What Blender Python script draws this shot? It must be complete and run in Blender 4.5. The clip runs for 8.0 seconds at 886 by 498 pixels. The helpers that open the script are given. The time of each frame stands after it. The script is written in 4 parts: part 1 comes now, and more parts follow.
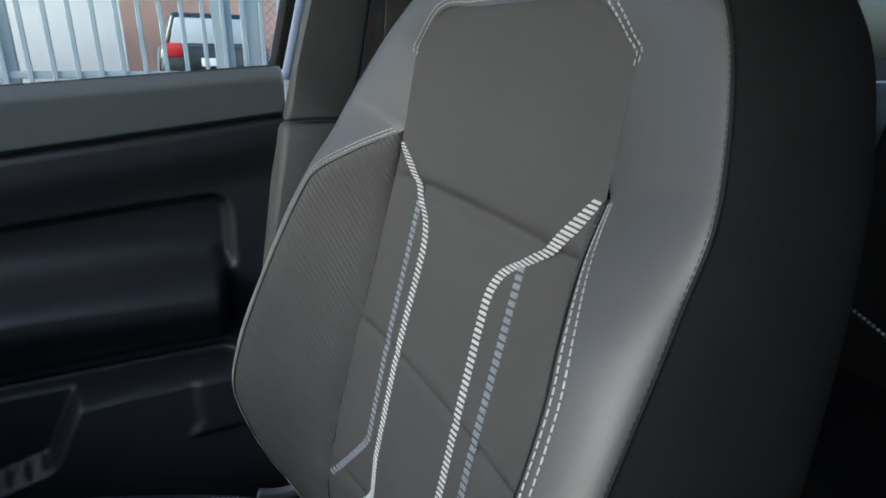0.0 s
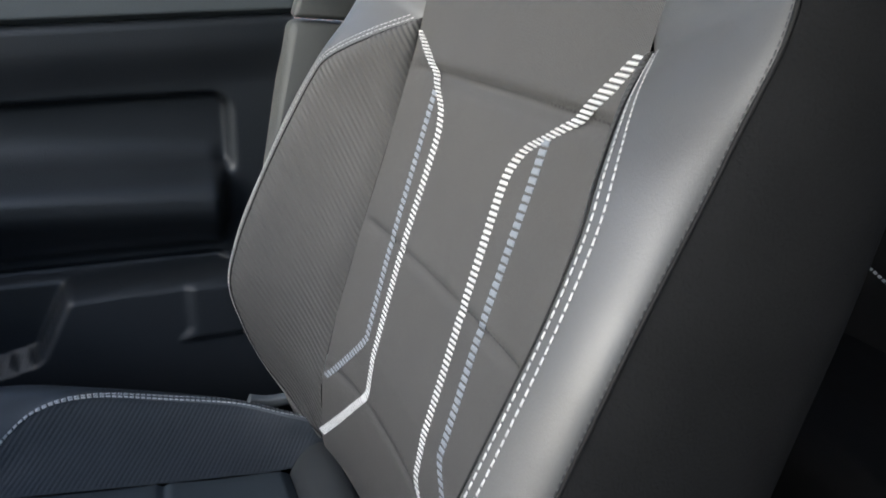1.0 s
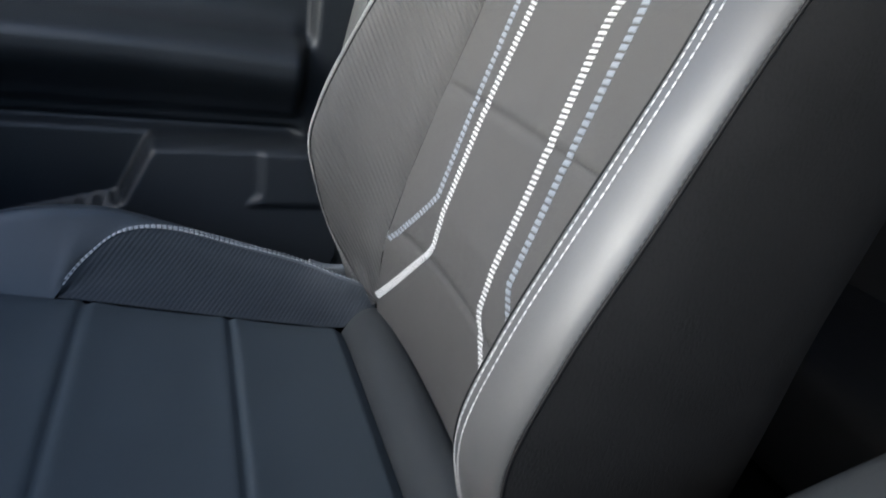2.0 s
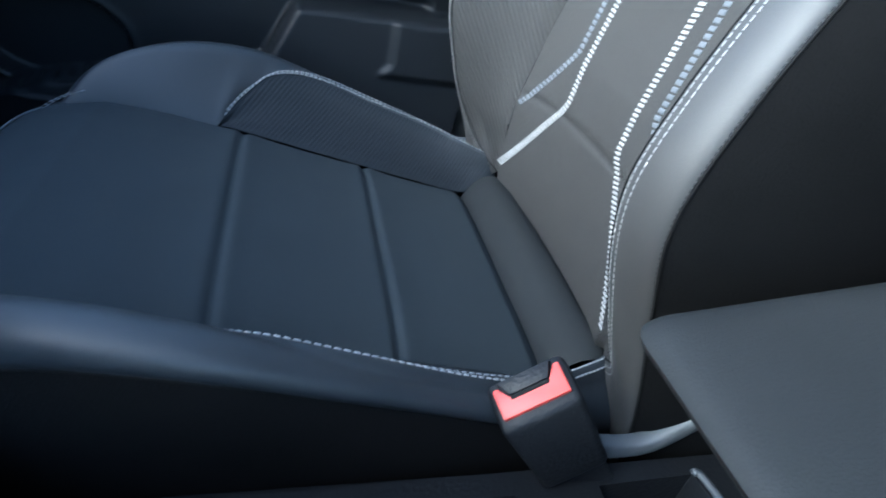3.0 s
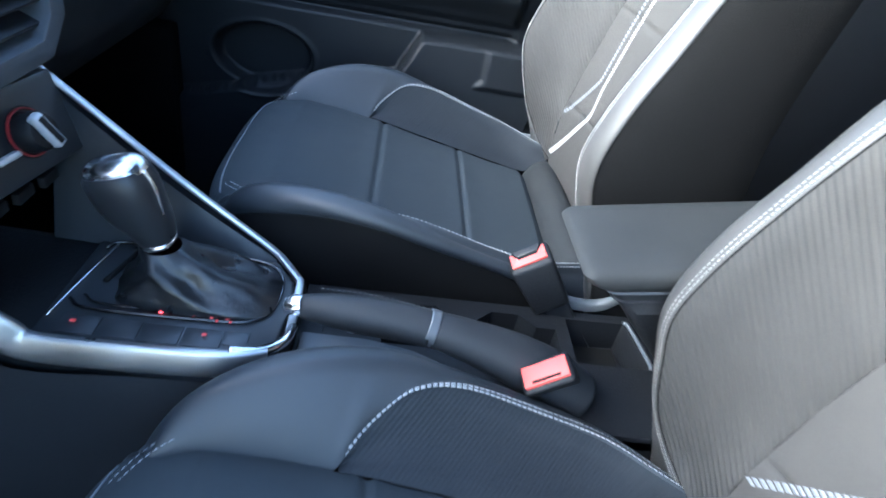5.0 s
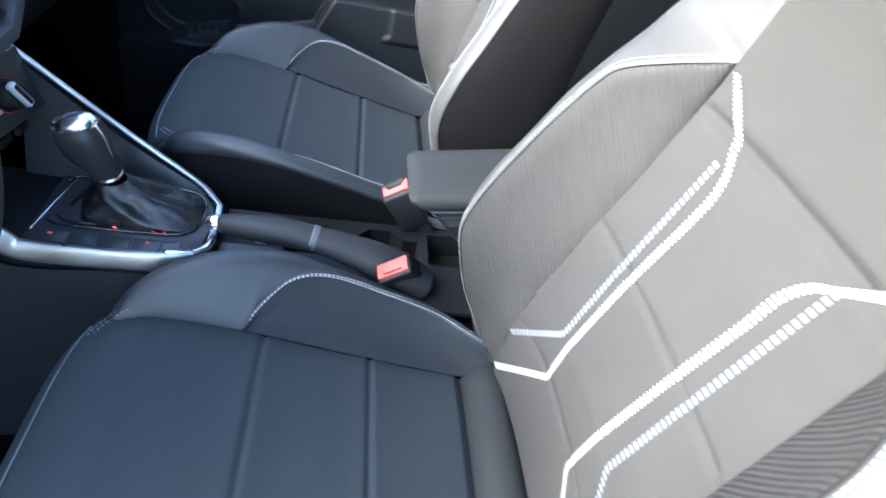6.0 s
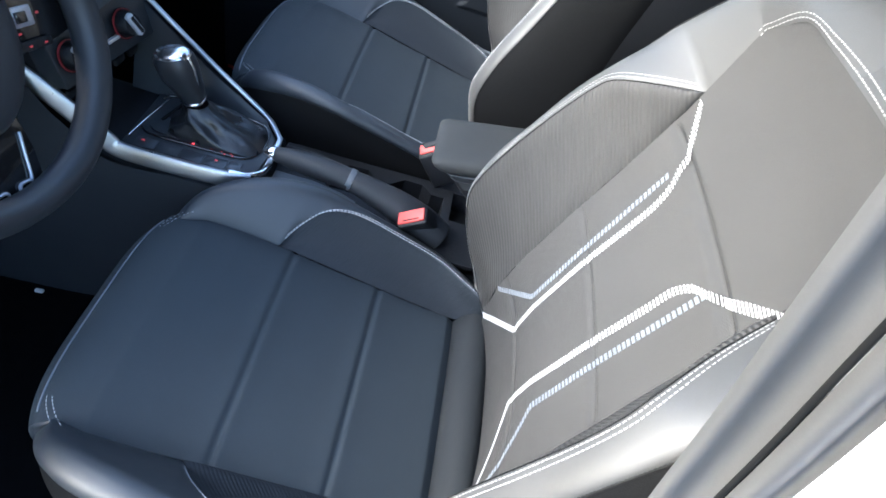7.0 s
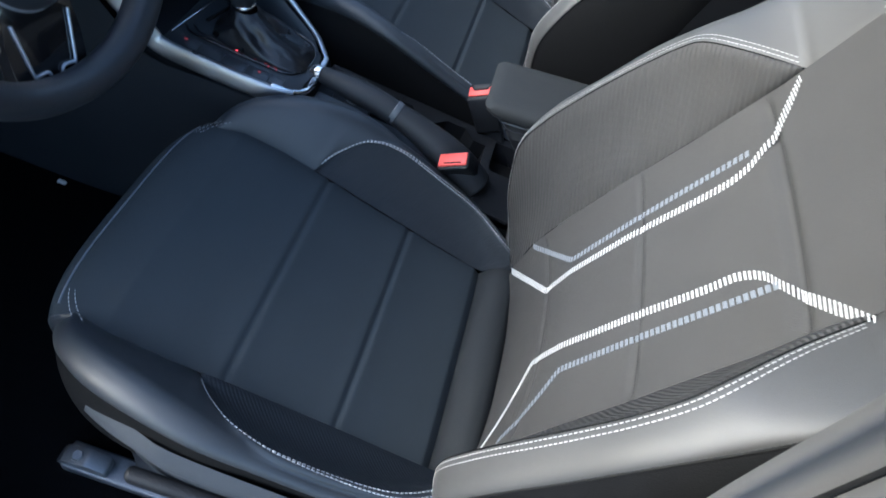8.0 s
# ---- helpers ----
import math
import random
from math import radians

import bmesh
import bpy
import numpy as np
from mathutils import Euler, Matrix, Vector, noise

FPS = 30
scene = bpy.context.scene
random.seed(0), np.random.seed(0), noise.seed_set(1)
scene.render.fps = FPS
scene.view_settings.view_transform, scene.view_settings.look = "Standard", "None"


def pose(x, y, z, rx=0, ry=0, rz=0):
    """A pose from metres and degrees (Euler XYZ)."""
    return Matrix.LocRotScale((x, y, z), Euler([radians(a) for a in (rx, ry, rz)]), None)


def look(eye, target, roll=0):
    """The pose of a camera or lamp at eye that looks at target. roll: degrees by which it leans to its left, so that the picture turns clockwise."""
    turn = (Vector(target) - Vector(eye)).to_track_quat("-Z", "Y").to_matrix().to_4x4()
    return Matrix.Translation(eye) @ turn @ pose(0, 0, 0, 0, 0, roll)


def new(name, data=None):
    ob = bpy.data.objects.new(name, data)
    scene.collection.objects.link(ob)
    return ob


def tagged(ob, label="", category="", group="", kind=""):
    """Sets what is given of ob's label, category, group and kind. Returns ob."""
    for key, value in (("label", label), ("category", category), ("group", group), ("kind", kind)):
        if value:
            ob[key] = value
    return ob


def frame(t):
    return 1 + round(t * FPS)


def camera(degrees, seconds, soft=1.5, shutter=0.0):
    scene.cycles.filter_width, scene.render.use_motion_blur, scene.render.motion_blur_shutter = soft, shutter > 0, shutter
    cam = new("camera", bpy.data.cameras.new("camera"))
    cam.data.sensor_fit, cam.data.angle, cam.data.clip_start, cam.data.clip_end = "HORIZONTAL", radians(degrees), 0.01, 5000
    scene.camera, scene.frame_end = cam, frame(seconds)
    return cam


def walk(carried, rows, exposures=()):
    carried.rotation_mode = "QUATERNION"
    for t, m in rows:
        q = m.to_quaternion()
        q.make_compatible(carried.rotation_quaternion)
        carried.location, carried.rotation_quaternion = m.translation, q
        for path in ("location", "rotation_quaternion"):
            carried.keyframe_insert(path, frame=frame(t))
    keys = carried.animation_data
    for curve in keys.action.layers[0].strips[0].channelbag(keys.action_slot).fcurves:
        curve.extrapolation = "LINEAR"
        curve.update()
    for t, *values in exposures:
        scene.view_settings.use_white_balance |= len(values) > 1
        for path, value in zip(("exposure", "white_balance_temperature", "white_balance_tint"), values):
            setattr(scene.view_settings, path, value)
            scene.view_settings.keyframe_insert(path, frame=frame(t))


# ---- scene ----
# World: x points to the rear of the car, y from the driver to the passenger, z up; the origin is the crease of the driver's seat.
cam = camera(75.6, 8.0, soft=1.6, shutter=0.3)


def eye_row(t, x, y, z, yaw, pitch, roll):
    """A row of the walk from the eye and its yaw (to the left of +y), pitch and roll in degrees."""
    a, b = radians(yaw), radians(pitch)
    ahead = Vector((-math.sin(a) * math.cos(b), math.cos(a) * math.cos(b), math.sin(b)))
    return t, look((x, y, z), Vector((x, y, z)) + ahead, roll)


walk(cam, [eye_row(*r) for r in (
    (0.0, -0.1236, 0.3320, 0.6270, -27.30, -19.58, 1.18),
    (0.5, -0.1293, 0.3423, 0.5974, -27.26, -21.26, 2.31),
    (1.0, -0.1391, 0.3335, 0.5623, -28.54, -23.25, 5.24),
    (1.2, -0.1412, 0.3307, 0.5478, -28.40, -24.14, 6.55),
    (2.3, -0.2323, 0.2602, 0.4290, -26.13, -27.54, 12.40),
    (2.5, -0.2488, 0.2458, 0.4050, -26.07, -28.65, 13.03),
    (3.0, -0.2635, 0.2240, 0.3769, -19.20, -32.88, 13.18),
    (3.5, -0.2833, 0.1929, 0.3799, -12.52, -36.14, 11.60),
    (4.0, -0.2903, 0.1584, 0.3897, -10.59, -34.81, 12.20),
    (4.2, -0.2992, 0.1231, 0.4132, -10.01, -33.94, 10.51),
    (5.3, -0.3004, -0.1971, 0.5551, -8.39, -36.05, 12.65),
    (5.5, -0.2831, -0.2326, 0.5857, -12.14, -37.69, 12.96),
    (6.0, -0.2156, -0.3243, 0.6765, -15.45, -40.28, 16.19),
    (6.5, -0.1608, -0.3728, 0.7503, -15.03, -45.81, 20.53),
    (7.0, -0.1486, -0.4102, 0.7833, -8.53, -46.78, 21.64),
    (7.5, -0.1544, -0.4149, 0.7749, -7.84, -48.33, 23.65),
    (8.0, -0.1857, -0.4033, 0.7454, -11.11, -51.50, 31.80),
)], exposures=((0.0, 1.18, 5500, 3), (1.0, 1.93, 5700, 6), (2.5, 2.35, 5500, 5), (3.0, 2.6, 5000, -1), (4.0, 3.25, 4950, -3), (5.3, 3.65, 5500, 4), (5.5, 3.65, 5550, 4), (6.5, 3.5, 5750, 8), (7.0, 3.25, 5650, 6), (7.5, 2.75, 5600, 6), (8.0, 2.4, 5550, 5)))

# ---- light ----
world = bpy.data.worlds.new("sky")
scene.world = world
world.use_nodes = True
wn = world.node_tree
sky = wn.nodes.new("ShaderNodeTexSky")
sky.sky_type, sky.sun_disc = "NISHITA", False
sky.sun_elevation, sky.sun_rotation = radians(29), radians(252)
sky.air_density, sky.dust_density, sky.ozone_density = 1.0, 3.0, 1.0
wn.links.new(sky.outputs[0], wn.nodes["Background"].inputs[0])
wn.nodes["Background"].inputs[1].default_value = 0.145
sun = new("sun", bpy.data.lights.new("sun", "SUN"))
sun.data.energy, sun.data.angle, sun.data.color = 0.7, radians(36), (1.0, 0.98, 0.95)
sun.matrix_world = look((-4.8, -1.6, 2.8), (0, 0, 0))

# ---- materials ----


def mat(name, color, rough=0.6, metal=0.0, var=0.15, scale=30.0, bump=0.1, bscale=400.0, coat=0.0, spec=0.5, bdist=0.001, waves=0.0):
    """A principled material with colour variation at two scales and a fine relief."""
    m = bpy.data.materials.new(name)
    m.use_nodes = True
    nt = m.node_tree
    p = nt.nodes["Principled BSDF"]
    p.inputs["Roughness"].default_value, p.inputs["Metallic"].default_value = rough, metal
    p.inputs["Specular IOR Level"].default_value, p.inputs["Coat Weight"].default_value = spec, coat
    tc = nt.nodes.new("ShaderNodeTexCoord")
    big, fine = nt.nodes.new("ShaderNodeTexNoise"), nt.nodes.new("ShaderNodeTexNoise")
    big.inputs["Scale"].default_value, fine.inputs["Scale"].default_value = scale, bscale
    big.inputs["Detail"].default_value, fine.inputs["Detail"].default_value = 4, 3
    for n in (big, fine):
        nt.links.new(tc.outputs["Object"], n.inputs["Vector"])
    add = nt.nodes.new("ShaderNodeMath")
    add.operation = "ADD"
    nt.links.new(big.outputs["Fac"], add.inputs[0])
    nt.links.new(fine.outputs["Fac"], add.inputs[1])
    ramp = nt.nodes.new("ShaderNodeMapRange")
    ramp.inputs["From Min"].default_value, ramp.inputs["From Max"].default_value = 0.6, 1.4
    ramp.inputs["To Min"].default_value, ramp.inputs["To Max"].default_value = 1 - var, 1 + var
    nt.links.new(add.outputs[0], ramp.inputs["Value"])
    mul = nt.nodes.new("ShaderNodeVectorMath")
    mul.operation = "SCALE"
    mul.inputs[0].default_value = color
    nt.links.new(ramp.outputs[0], mul.inputs["Scale"])
    nt.links.new(mul.outputs[0], p.inputs["Base Color"])
    rr = nt.nodes.new("ShaderNodeMapRange")
    rr.inputs["From Min"].default_value, rr.inputs["From Max"].default_value = 0.3, 0.7
    rr.inputs["To Min"].default_value, rr.inputs["To Max"].default_value = max(0.02, rough - 0.06), min(1, rough + 0.06)
    nt.links.new(big.outputs["Fac"], rr.inputs["Value"])
    nt.links.new(rr.outputs[0], p.inputs["Roughness"])
    b = nt.nodes.new("ShaderNodeBump")
    b.inputs["Strength"].default_value, b.inputs["Distance"].default_value = bump, bdist
    nt.links.new(fine.outputs["Fac"], b.inputs["Height"])
    nt.links.new(b.outputs[0], p.inputs["Normal"])
    if waves:
        w = nt.nodes.new("ShaderNodeBump")
        w.inputs["Strength"].default_value, w.inputs["Distance"].default_value = waves, 0.006
        nt.links.new(big.outputs["Fac"], w.inputs["Height"])
        nt.links.new(w.outputs[0], b.inputs["Normal"])
    m["bump_node"] = b.name
    return m


def ribbed(m, freq, strength=0.6, axis=0, dist=0.0015):
    """Adds ribs, freq to a metre of the UV map, to a material's relief."""
    nt = m.node_tree
    uv = nt.nodes.new("ShaderNodeUVMap")
    sep = nt.nodes.new("ShaderNodeSeparateXYZ")
    nt.links.new(uv.outputs[0], sep.inputs[0])
    k, sn, b2 = nt.nodes.new("ShaderNodeMath"), nt.nodes.new("ShaderNodeMath"), nt.nodes.new("ShaderNodeBump")
    k.operation, sn.operation = "MULTIPLY", "SINE"
    k.inputs[1].default_value = freq * 2 * math.pi
    nt.links.new(sep.outputs[axis], k.inputs[0])
    nt.links.new(k.outputs[0], sn.inputs[0])
    nt.links.new(sn.outputs[0], b2.inputs["Height"])
    b2.inputs["Strength"].default_value, b2.inputs["Distance"].default_value = strength, dist
    first = nt.nodes[m["bump_node"]]
    nt.links.new(first.outputs[0], b2.inputs["Normal"])
    nt.links.new(b2.outputs[0], nt.nodes["Principled BSDF"].inputs["Normal"])
    return m


# Cushion cloth: shade and its blue cast are put into the colour.
SHADED_FABRIC = ribbed(mat("shaded_woven_fabric", (0.0300, 0.0370, 0.0425), 0.75, var=0.12, scale=25, bump=0.3, bscale=900, spec=0.2, waves=0.16), 700, 0.25, 1, 0.0004)
# The same black cloth for the backrest, lightened as the light falls there.
LIT_FABRIC = ribbed(mat("lit_woven_fabric", (0.044, 0.043, 0.0415), 0.72, var=0.12, scale=25, bump=0.3, bscale=900, spec=0.2, waves=0.12), 700, 0.25, 1, 0.0004)
# Backrest copy of the rib cloth, with the light in its colour.
LIT_RIBBED = ribbed(mat("lit_ribbed_fabric", (0.038, 0.0372, 0.036), 0.6, var=0.12, spec=0.25, bump=0.2, bscale=900), 190, 0.42, 0, 0.001)
BOOT_LEATHER = mat("creased_boot_leather", (0.010, 0.011, 0.013), 0.32, var=0.2, scale=45, bump=0.3, bscale=700, spec=0.5, waves=0.3)
GRIP_THREAD = mat("grip_thread", (0.06, 0.065, 0.07), 0.6, var=0.1, bscale=1500)
WHEEL_LEATHER = mat("wheel_leather", (0.022, 0.0235, 0.027), 0.45, var=0.12, scale=30, bump=0.3, bscale=900, spec=0.4, bdist=0.0006)
BRAKE_LEATHER = mat("matt_black_leather", (0.017, 0.019, 0.022), 0.55, var=0.15, scale=20, bump=0.3, bscale=900, spec=0.3, bdist=0.0006)
BLACK_LEATHER = mat("black_leather", (0.019, 0.021, 0.024), 0.36, var=0.15, scale=20, bump=0.25, bscale=900, spec=0.45, bdist=0.0006)
# Lighter copy of the pillar trim: daylight from outside is in its colour.
LIT_TRIM = mat("lit_grey_trim", (0.062, 0.061, 0.060), 0.5, var=0.06, scale=8, bump=0.05, bscale=900)
# Cushion copy of the rib cloth, darkened and blued like its shade.
SHADED_RIBBED = ribbed(mat("shaded_ribbed_fabric", (0.017, 0.0205, 0.025), 0.65, var=0.12, spec=0.2, bump=0.2, bscale=900), 230, 0.22, 0, 0.0008)
# Cushion copy of the leatherette, with blue shade in its colour.
SHADED_LEATHER = mat("shaded_leatherette", (0.0215, 0.026, 0.0315), 0.48, var=0.12, spec=0.5, waves=0.15, scale=18, bump=0.22, bscale=1300, bdist=0.0006)
SEAT_COVER = mat("blue_grey_plastic", (0.036, 0.041, 0.048), 0.55, var=0.1, spec=0.3, scale=14, bump=0.3, bscale=520)
# Backrest copy of the leatherette, paler for the light on it.
LIT_LEATHER = mat("lit_leatherette", (0.041, 0.0405, 0.0395), 0.52, var=0.1, spec=0.55, waves=0.12, scale=18, bump=0.22, bscale=1300, bdist=0.0006)
SIDE_CLOTH = mat("dark_side_cloth", (0.0056, 0.0057, 0.006), 0.85, var=0.25, scale=40, bump=0.4, bscale=700, spec=0.08)
FABRIC_ARM = ribbed(mat("armrest_cloth", (0.021, 0.0228, 0.024), 0.7, var=0.1, scale=25, bump=0.3, bscale=900, spec=0.2), 600, 0.2, 1, 0.0004)
SEAM_THREAD = mat("pale_seam_thread", (0.25, 0.25, 0.245), 0.6, var=0.1, bscale=1500)
WHITE_THREAD = mat("white_thread", (0.36, 0.36, 0.35), 0.6, var=0.08, bscale=1500)
CUSHION_THREAD = mat("pale_cushion_thread", (0.33, 0.34, 0.35), 0.6, var=0.1, bscale=1500)
DARK_THREAD = mat("dark_thread", (0.008, 0.008, 0.009), 0.7, var=0.1, bscale=1500)
POCKET_PLASTIC = mat("grey_pocket_plastic", (0.011, 0.013, 0.016), 0.5, var=0.1, spec=0.2, scale=9, bump=0.35, bscale=480)
# Paler than the lining below: the window's light is put into this grey.
LIT_DOOR_PAD = mat("lit_door_pad", (0.046, 0.053, 0.057), 0.6, var=0.1, spec=0.25, scale=9, bump=0.35, bscale=480)
DOOR_PLASTIC = mat("door_lining_plastic", (0.0095, 0.0112, 0.0135), 0.45, var=0.12, spec=0.22, scale=9, bump=0.35, bscale=480)
GREY_THREAD = mat("grey_thread", (0.13, 0.143, 0.16), 0.6, var=0.08, bscale=1500)
PLASTIC = mat("grained_black_plastic", (0.009, 0.010, 0.012), 0.5, var=0.15, spec=0.25, scale=12, bump=0.6, bscale=330)
SOFT_PLASTIC = mat("soft_dark_plastic", (0.019, 0.021, 0.025), 0.55, var=0.12, spec=0.25, scale=9, bump=0.35, bscale=480)
PILLAR_TRIM = mat("grey_pillar_trim", (0.045, 0.047, 0.046), 0.6, var=0.08, spec=0.2, scale=14, bump=0.3, bscale=520)
GLOSS = mat("gloss_black", (0.008, 0.008, 0.009), 0.12, var=0.1, bump=0.0, coat=0.6)
CHROME = mat("satin_chrome", (0.75, 0.77, 0.8), 0.22, 1.0, var=0.04, bump=0.02)
SATIN_CHROME = mat("brushed_bright_chrome", (0.52, 0.55, 0.58), 0.38, 0.85, var=0.05, bump=0.02)
GEAR_PANEL = mat("dark_satin_panel", (0.028, 0.032, 0.037), 0.38, var=0.08, spec=0.4, scale=10, bump=0.12, bscale=600)
STRIP_METAL = mat("brushed_strip_metal", (0.34, 0.35, 0.365), 0.33, 0.9, var=0.06, bump=0.03, bscale=900)
SILVER = mat("silver_trim", (0.5, 0.52, 0.56), 0.32, 0.6, var=0.05, bump=0.03, bscale=900)
RED = mat("red_plastic", (0.68, 0.075, 0.06), 0.5, var=0.06, bump=0.03)
CARPET = mat("black_carpet", (0.004, 0.004, 0.0045), 0.95, var=0.35, scale=60, bump=0.9, bscale=700, spec=0.02, bdist=0.004)
RUBBER = mat("black_rubber", (0.006, 0.006, 0.006), 0.7, var=0.15, spec=0.15)
WHITE_PAINT = mat("white_car_paint", (0.8, 0.8, 0.8), 0.25, var=0.02, scale=3, bump=0.0, coat=0.5)
HEADLINER = mat("dark_headliner_cloth", (0.02, 0.02, 0.021), 0.9, var=0.06, spec=0.05, bump=0.2)
STEEL = mat("bare_steel", (0.16, 0.165, 0.175), 0.5, 0.8, var=0.15)
LED = bpy.data.materials.new("red_led")
LED.use_nodes = True
LED.node_tree.nodes["Principled BSDF"].inputs["Base Color"].default_value = (0.5, 0.02, 0.02, 1)
LED.node_tree.nodes["Principled BSDF"].inputs["Emission Color"].default_value = (1.0, 0.06, 0.08, 1)
LED.node_tree.nodes["Principled BSDF"].inputs["Emission Strength"].default_value = 0.6
RING_RED = mat("dark_red_scale", (0.24, 0.022, 0.026), 0.5, var=0.05, bump=0)
DIM_LED = mat("dim_red_marking", (0.30, 0.03, 0.035), 0.5, var=0.05, bump=0)
DIM_LED.node_tree.nodes["Principled BSDF"].inputs["Emission Color"].default_value = (1.0, 0.12, 0.14, 1)
DIM_LED.node_tree.nodes["Principled BSDF"].inputs["Emission Strength"].default_value = 0.03
GLASS = bpy.data.materials.new("window_glass")
GLASS.use_nodes = True
_p = GLASS.node_tree.nodes["Principled BSDF"]
_p.inputs["Base Color"].default_value = (0.95, 0.98, 0.97, 1)
_p.inputs["Transmission Weight"].default_value, _p.inputs["Roughness"].default_value, _p.inputs["IOR"].default_value = 1.0, 0.0, 1.45
# Dark glass that stops light coming in at the rear.
DARK_PANE = bpy.data.materials.new("light_stop_glass")
DARK_PANE.use_nodes = True
_p = DARK_PANE.node_tree.nodes["Principled BSDF"]
_p.inputs["Base Color"].default_value = (0.04, 0.045, 0.045, 1)
_p.inputs["Transmission Weight"].default_value, _p.inputs["Roughness"].default_value, _p.inputs["IOR"].default_value = 1.0, 0.02, 1.45
PANEL_GREY = mat("satin_grey_plastic", (0.075, 0.083, 0.094), 0.4, var=0.08, spec=0.35, scale=10, bump=0.15, bscale=600)
HINGE_GREY = mat("pale_hinge_plastic", (0.09, 0.098, 0.105), 0.45, var=0.08, spec=0.4, scale=12, bump=0.2, bscale=600)
HUB_PLASTIC = mat("smooth_hub_plastic", (0.028, 0.03, 0.034), 0.45, var=0.06, spec=0.35, scale=8, bump=0.1, bscale=700)
BRIGHT_TRIM = mat("bright_silver_trim", (0.55, 0.57, 0.6), 0.35, 0.2, var=0.05, bump=0.02)
ICON = mat("white_print", (0.7, 0.7, 0.7), 0.5, var=0.05)
WEBBING = mat("belt_webbing", (0.03, 0.028, 0.026), 0.7, var=0.15, bscale=900)
CREAM_WALL = mat("cream_plaster_wall", (0.86, 0.84, 0.78), 0.9, var=0.1, scale=2, bscale=40, bdist=.01)
ORANGE_WALL = mat("orange_painted_wall", (0.72, 0.45, 0.34), 0.85, var=0.1, scale=2, bscale=40, bdist=.01)
FENCE_PAINT = mat("grey_blue_fence_paint", (0.30, 0.35, 0.37), 0.5, var=0.12, scale=6)
CAR_BLACK = mat("black_car_paint", (0.015, 0.016, 0.018), 0.15, var=0.05, bump=0, coat=0.8)
# Pale base colour stands in for what the car glass reflects.
REFLECTION_GLASS = mat("pale_reflection_glass", (0.5, 0.55, 0.58), 0.08, var=0.05, bump=0, coat=0.6)
TAIL_RED = mat("red_tail_lamp", (0.6, 0.02, 0.02), 0.2, var=0.05, bump=0, coat=0.6)
ASPHALT = mat("asphalt", (0.06, 0.06, 0.062), 0.9, var=0.3, scale=3, bump=0.5, bscale=60, bdist=0.01)

# ---- mesh helpers ----


def mesh(name, verts, faces, material, smooth=True, uvs=None):
    me = bpy.data.meshes.new(name)
    me.from_pydata([tuple(v) for v in verts], [], [tuple(f) for f in faces])
    if uvs is not None:
        layer = me.uv_layers.new(name="UVMap")
        idx = np.empty(len(me.loops), dtype=np.int32)
        me.loops.foreach_get("vertex_index", idx)
        layer.data.foreach_set("uv", np.asarray(uvs, dtype=np.float32)[idx].ravel())
    if smooth:
        me.polygons.foreach_set("use_smooth", [True] * len(me.polygons))
    me.materials.append(material)
    me.update()
    return me


def part(name, me, parent=None, label="", kind=""):
    ob = new(name, me)
    ob.parent = parent
    return tagged(ob, label=label, kind=kind)


def thing(name, at, label, category, group="", kind=""):
    e = new(name)
    e.location = at
    e.empty_display_size = 0.05
    return tagged(e, label, category, group, kind)


def spline(pts, n):
    """n points at even steps along a smooth curve through pts."""
    c = np.asarray(pts, float)
    e = np.vstack([2 * c[0] - c[1], c, 2 * c[-1] - c[-2]])
    out = []
    for i in range(1, len(e) - 2):
        p0, p1, p2, p3 = e[i - 1:i + 3]
        for s in np.arange(0, 1, 1 / 24):
            out.append(0.5 * (2 * p1 + (p2 - p0) * s + (2 * p0 - 5 * p1 + 4 * p2 - p3) * s * s + (3 * p1 - p0 - 3 * p2 + p3) * s ** 3))
    out.append(c[-1])
    return even(np.array(out), n)


def even(q, n):
    q = np.asarray(q, float)
    d = np.r_[0, np.cumsum(np.linalg.norm(np.diff(q, axis=0), axis=1))]
    return np.stack([np.interp(np.linspace(0, d[-1], n), d, q[:, k]) for k in range(q.shape[1])], 1)


def grid_faces(n, m, flip=False):
    f = []
    for i in range(n - 1):
        for j in range(m - 1):
            q = (i * m + j, (i + 1) * m + j, (i + 1) * m + j + 1, i * m + j + 1)
            f.append(q[::-1] if flip else q)
    return f


def grid_normals(g):
    du, dv = np.gradient(g, axis=0), np.gradient(g, axis=1)
    nrm = np.cross(du, dv)
    return nrm / (np.linalg.norm(nrm, axis=2, keepdims=True) + 1e-12)


def grid_uv(g):
    n, m = g.shape[:2]
    a = np.r_[0, np.cumsum(np.linalg.norm(np.diff(g[:, m // 2], axis=0), axis=1))]
    b = np.r_[0, np.cumsum(np.linalg.norm(np.diff(g[n // 2], axis=0), axis=1))]
    return np.stack(np.meshgrid(a, b, indexing="ij"), -1).reshape(-1, 2)


def swell(g, puff, out):
    """A grid swollen between its edges, away from them by puff, with its outward normals and whether its faces turn round."""
    g = np.asarray(g, float)
    nrm = grid_normals(g)
    flip = out is not None and (nrm.reshape(-1, 3) @ np.asarray(out, float)).sum() < 0
    nrm = -nrm if flip else nrm
    if puff:
        s, h = np.linspace(-1, 1, g.shape[1]), np.linspace(-1, 1, g.shape[0])
        g = g + nrm * puff * (1 - s ** 8)[None, :, None] * (1 - h ** 30)[:, None, None]
    return g, nrm, flip


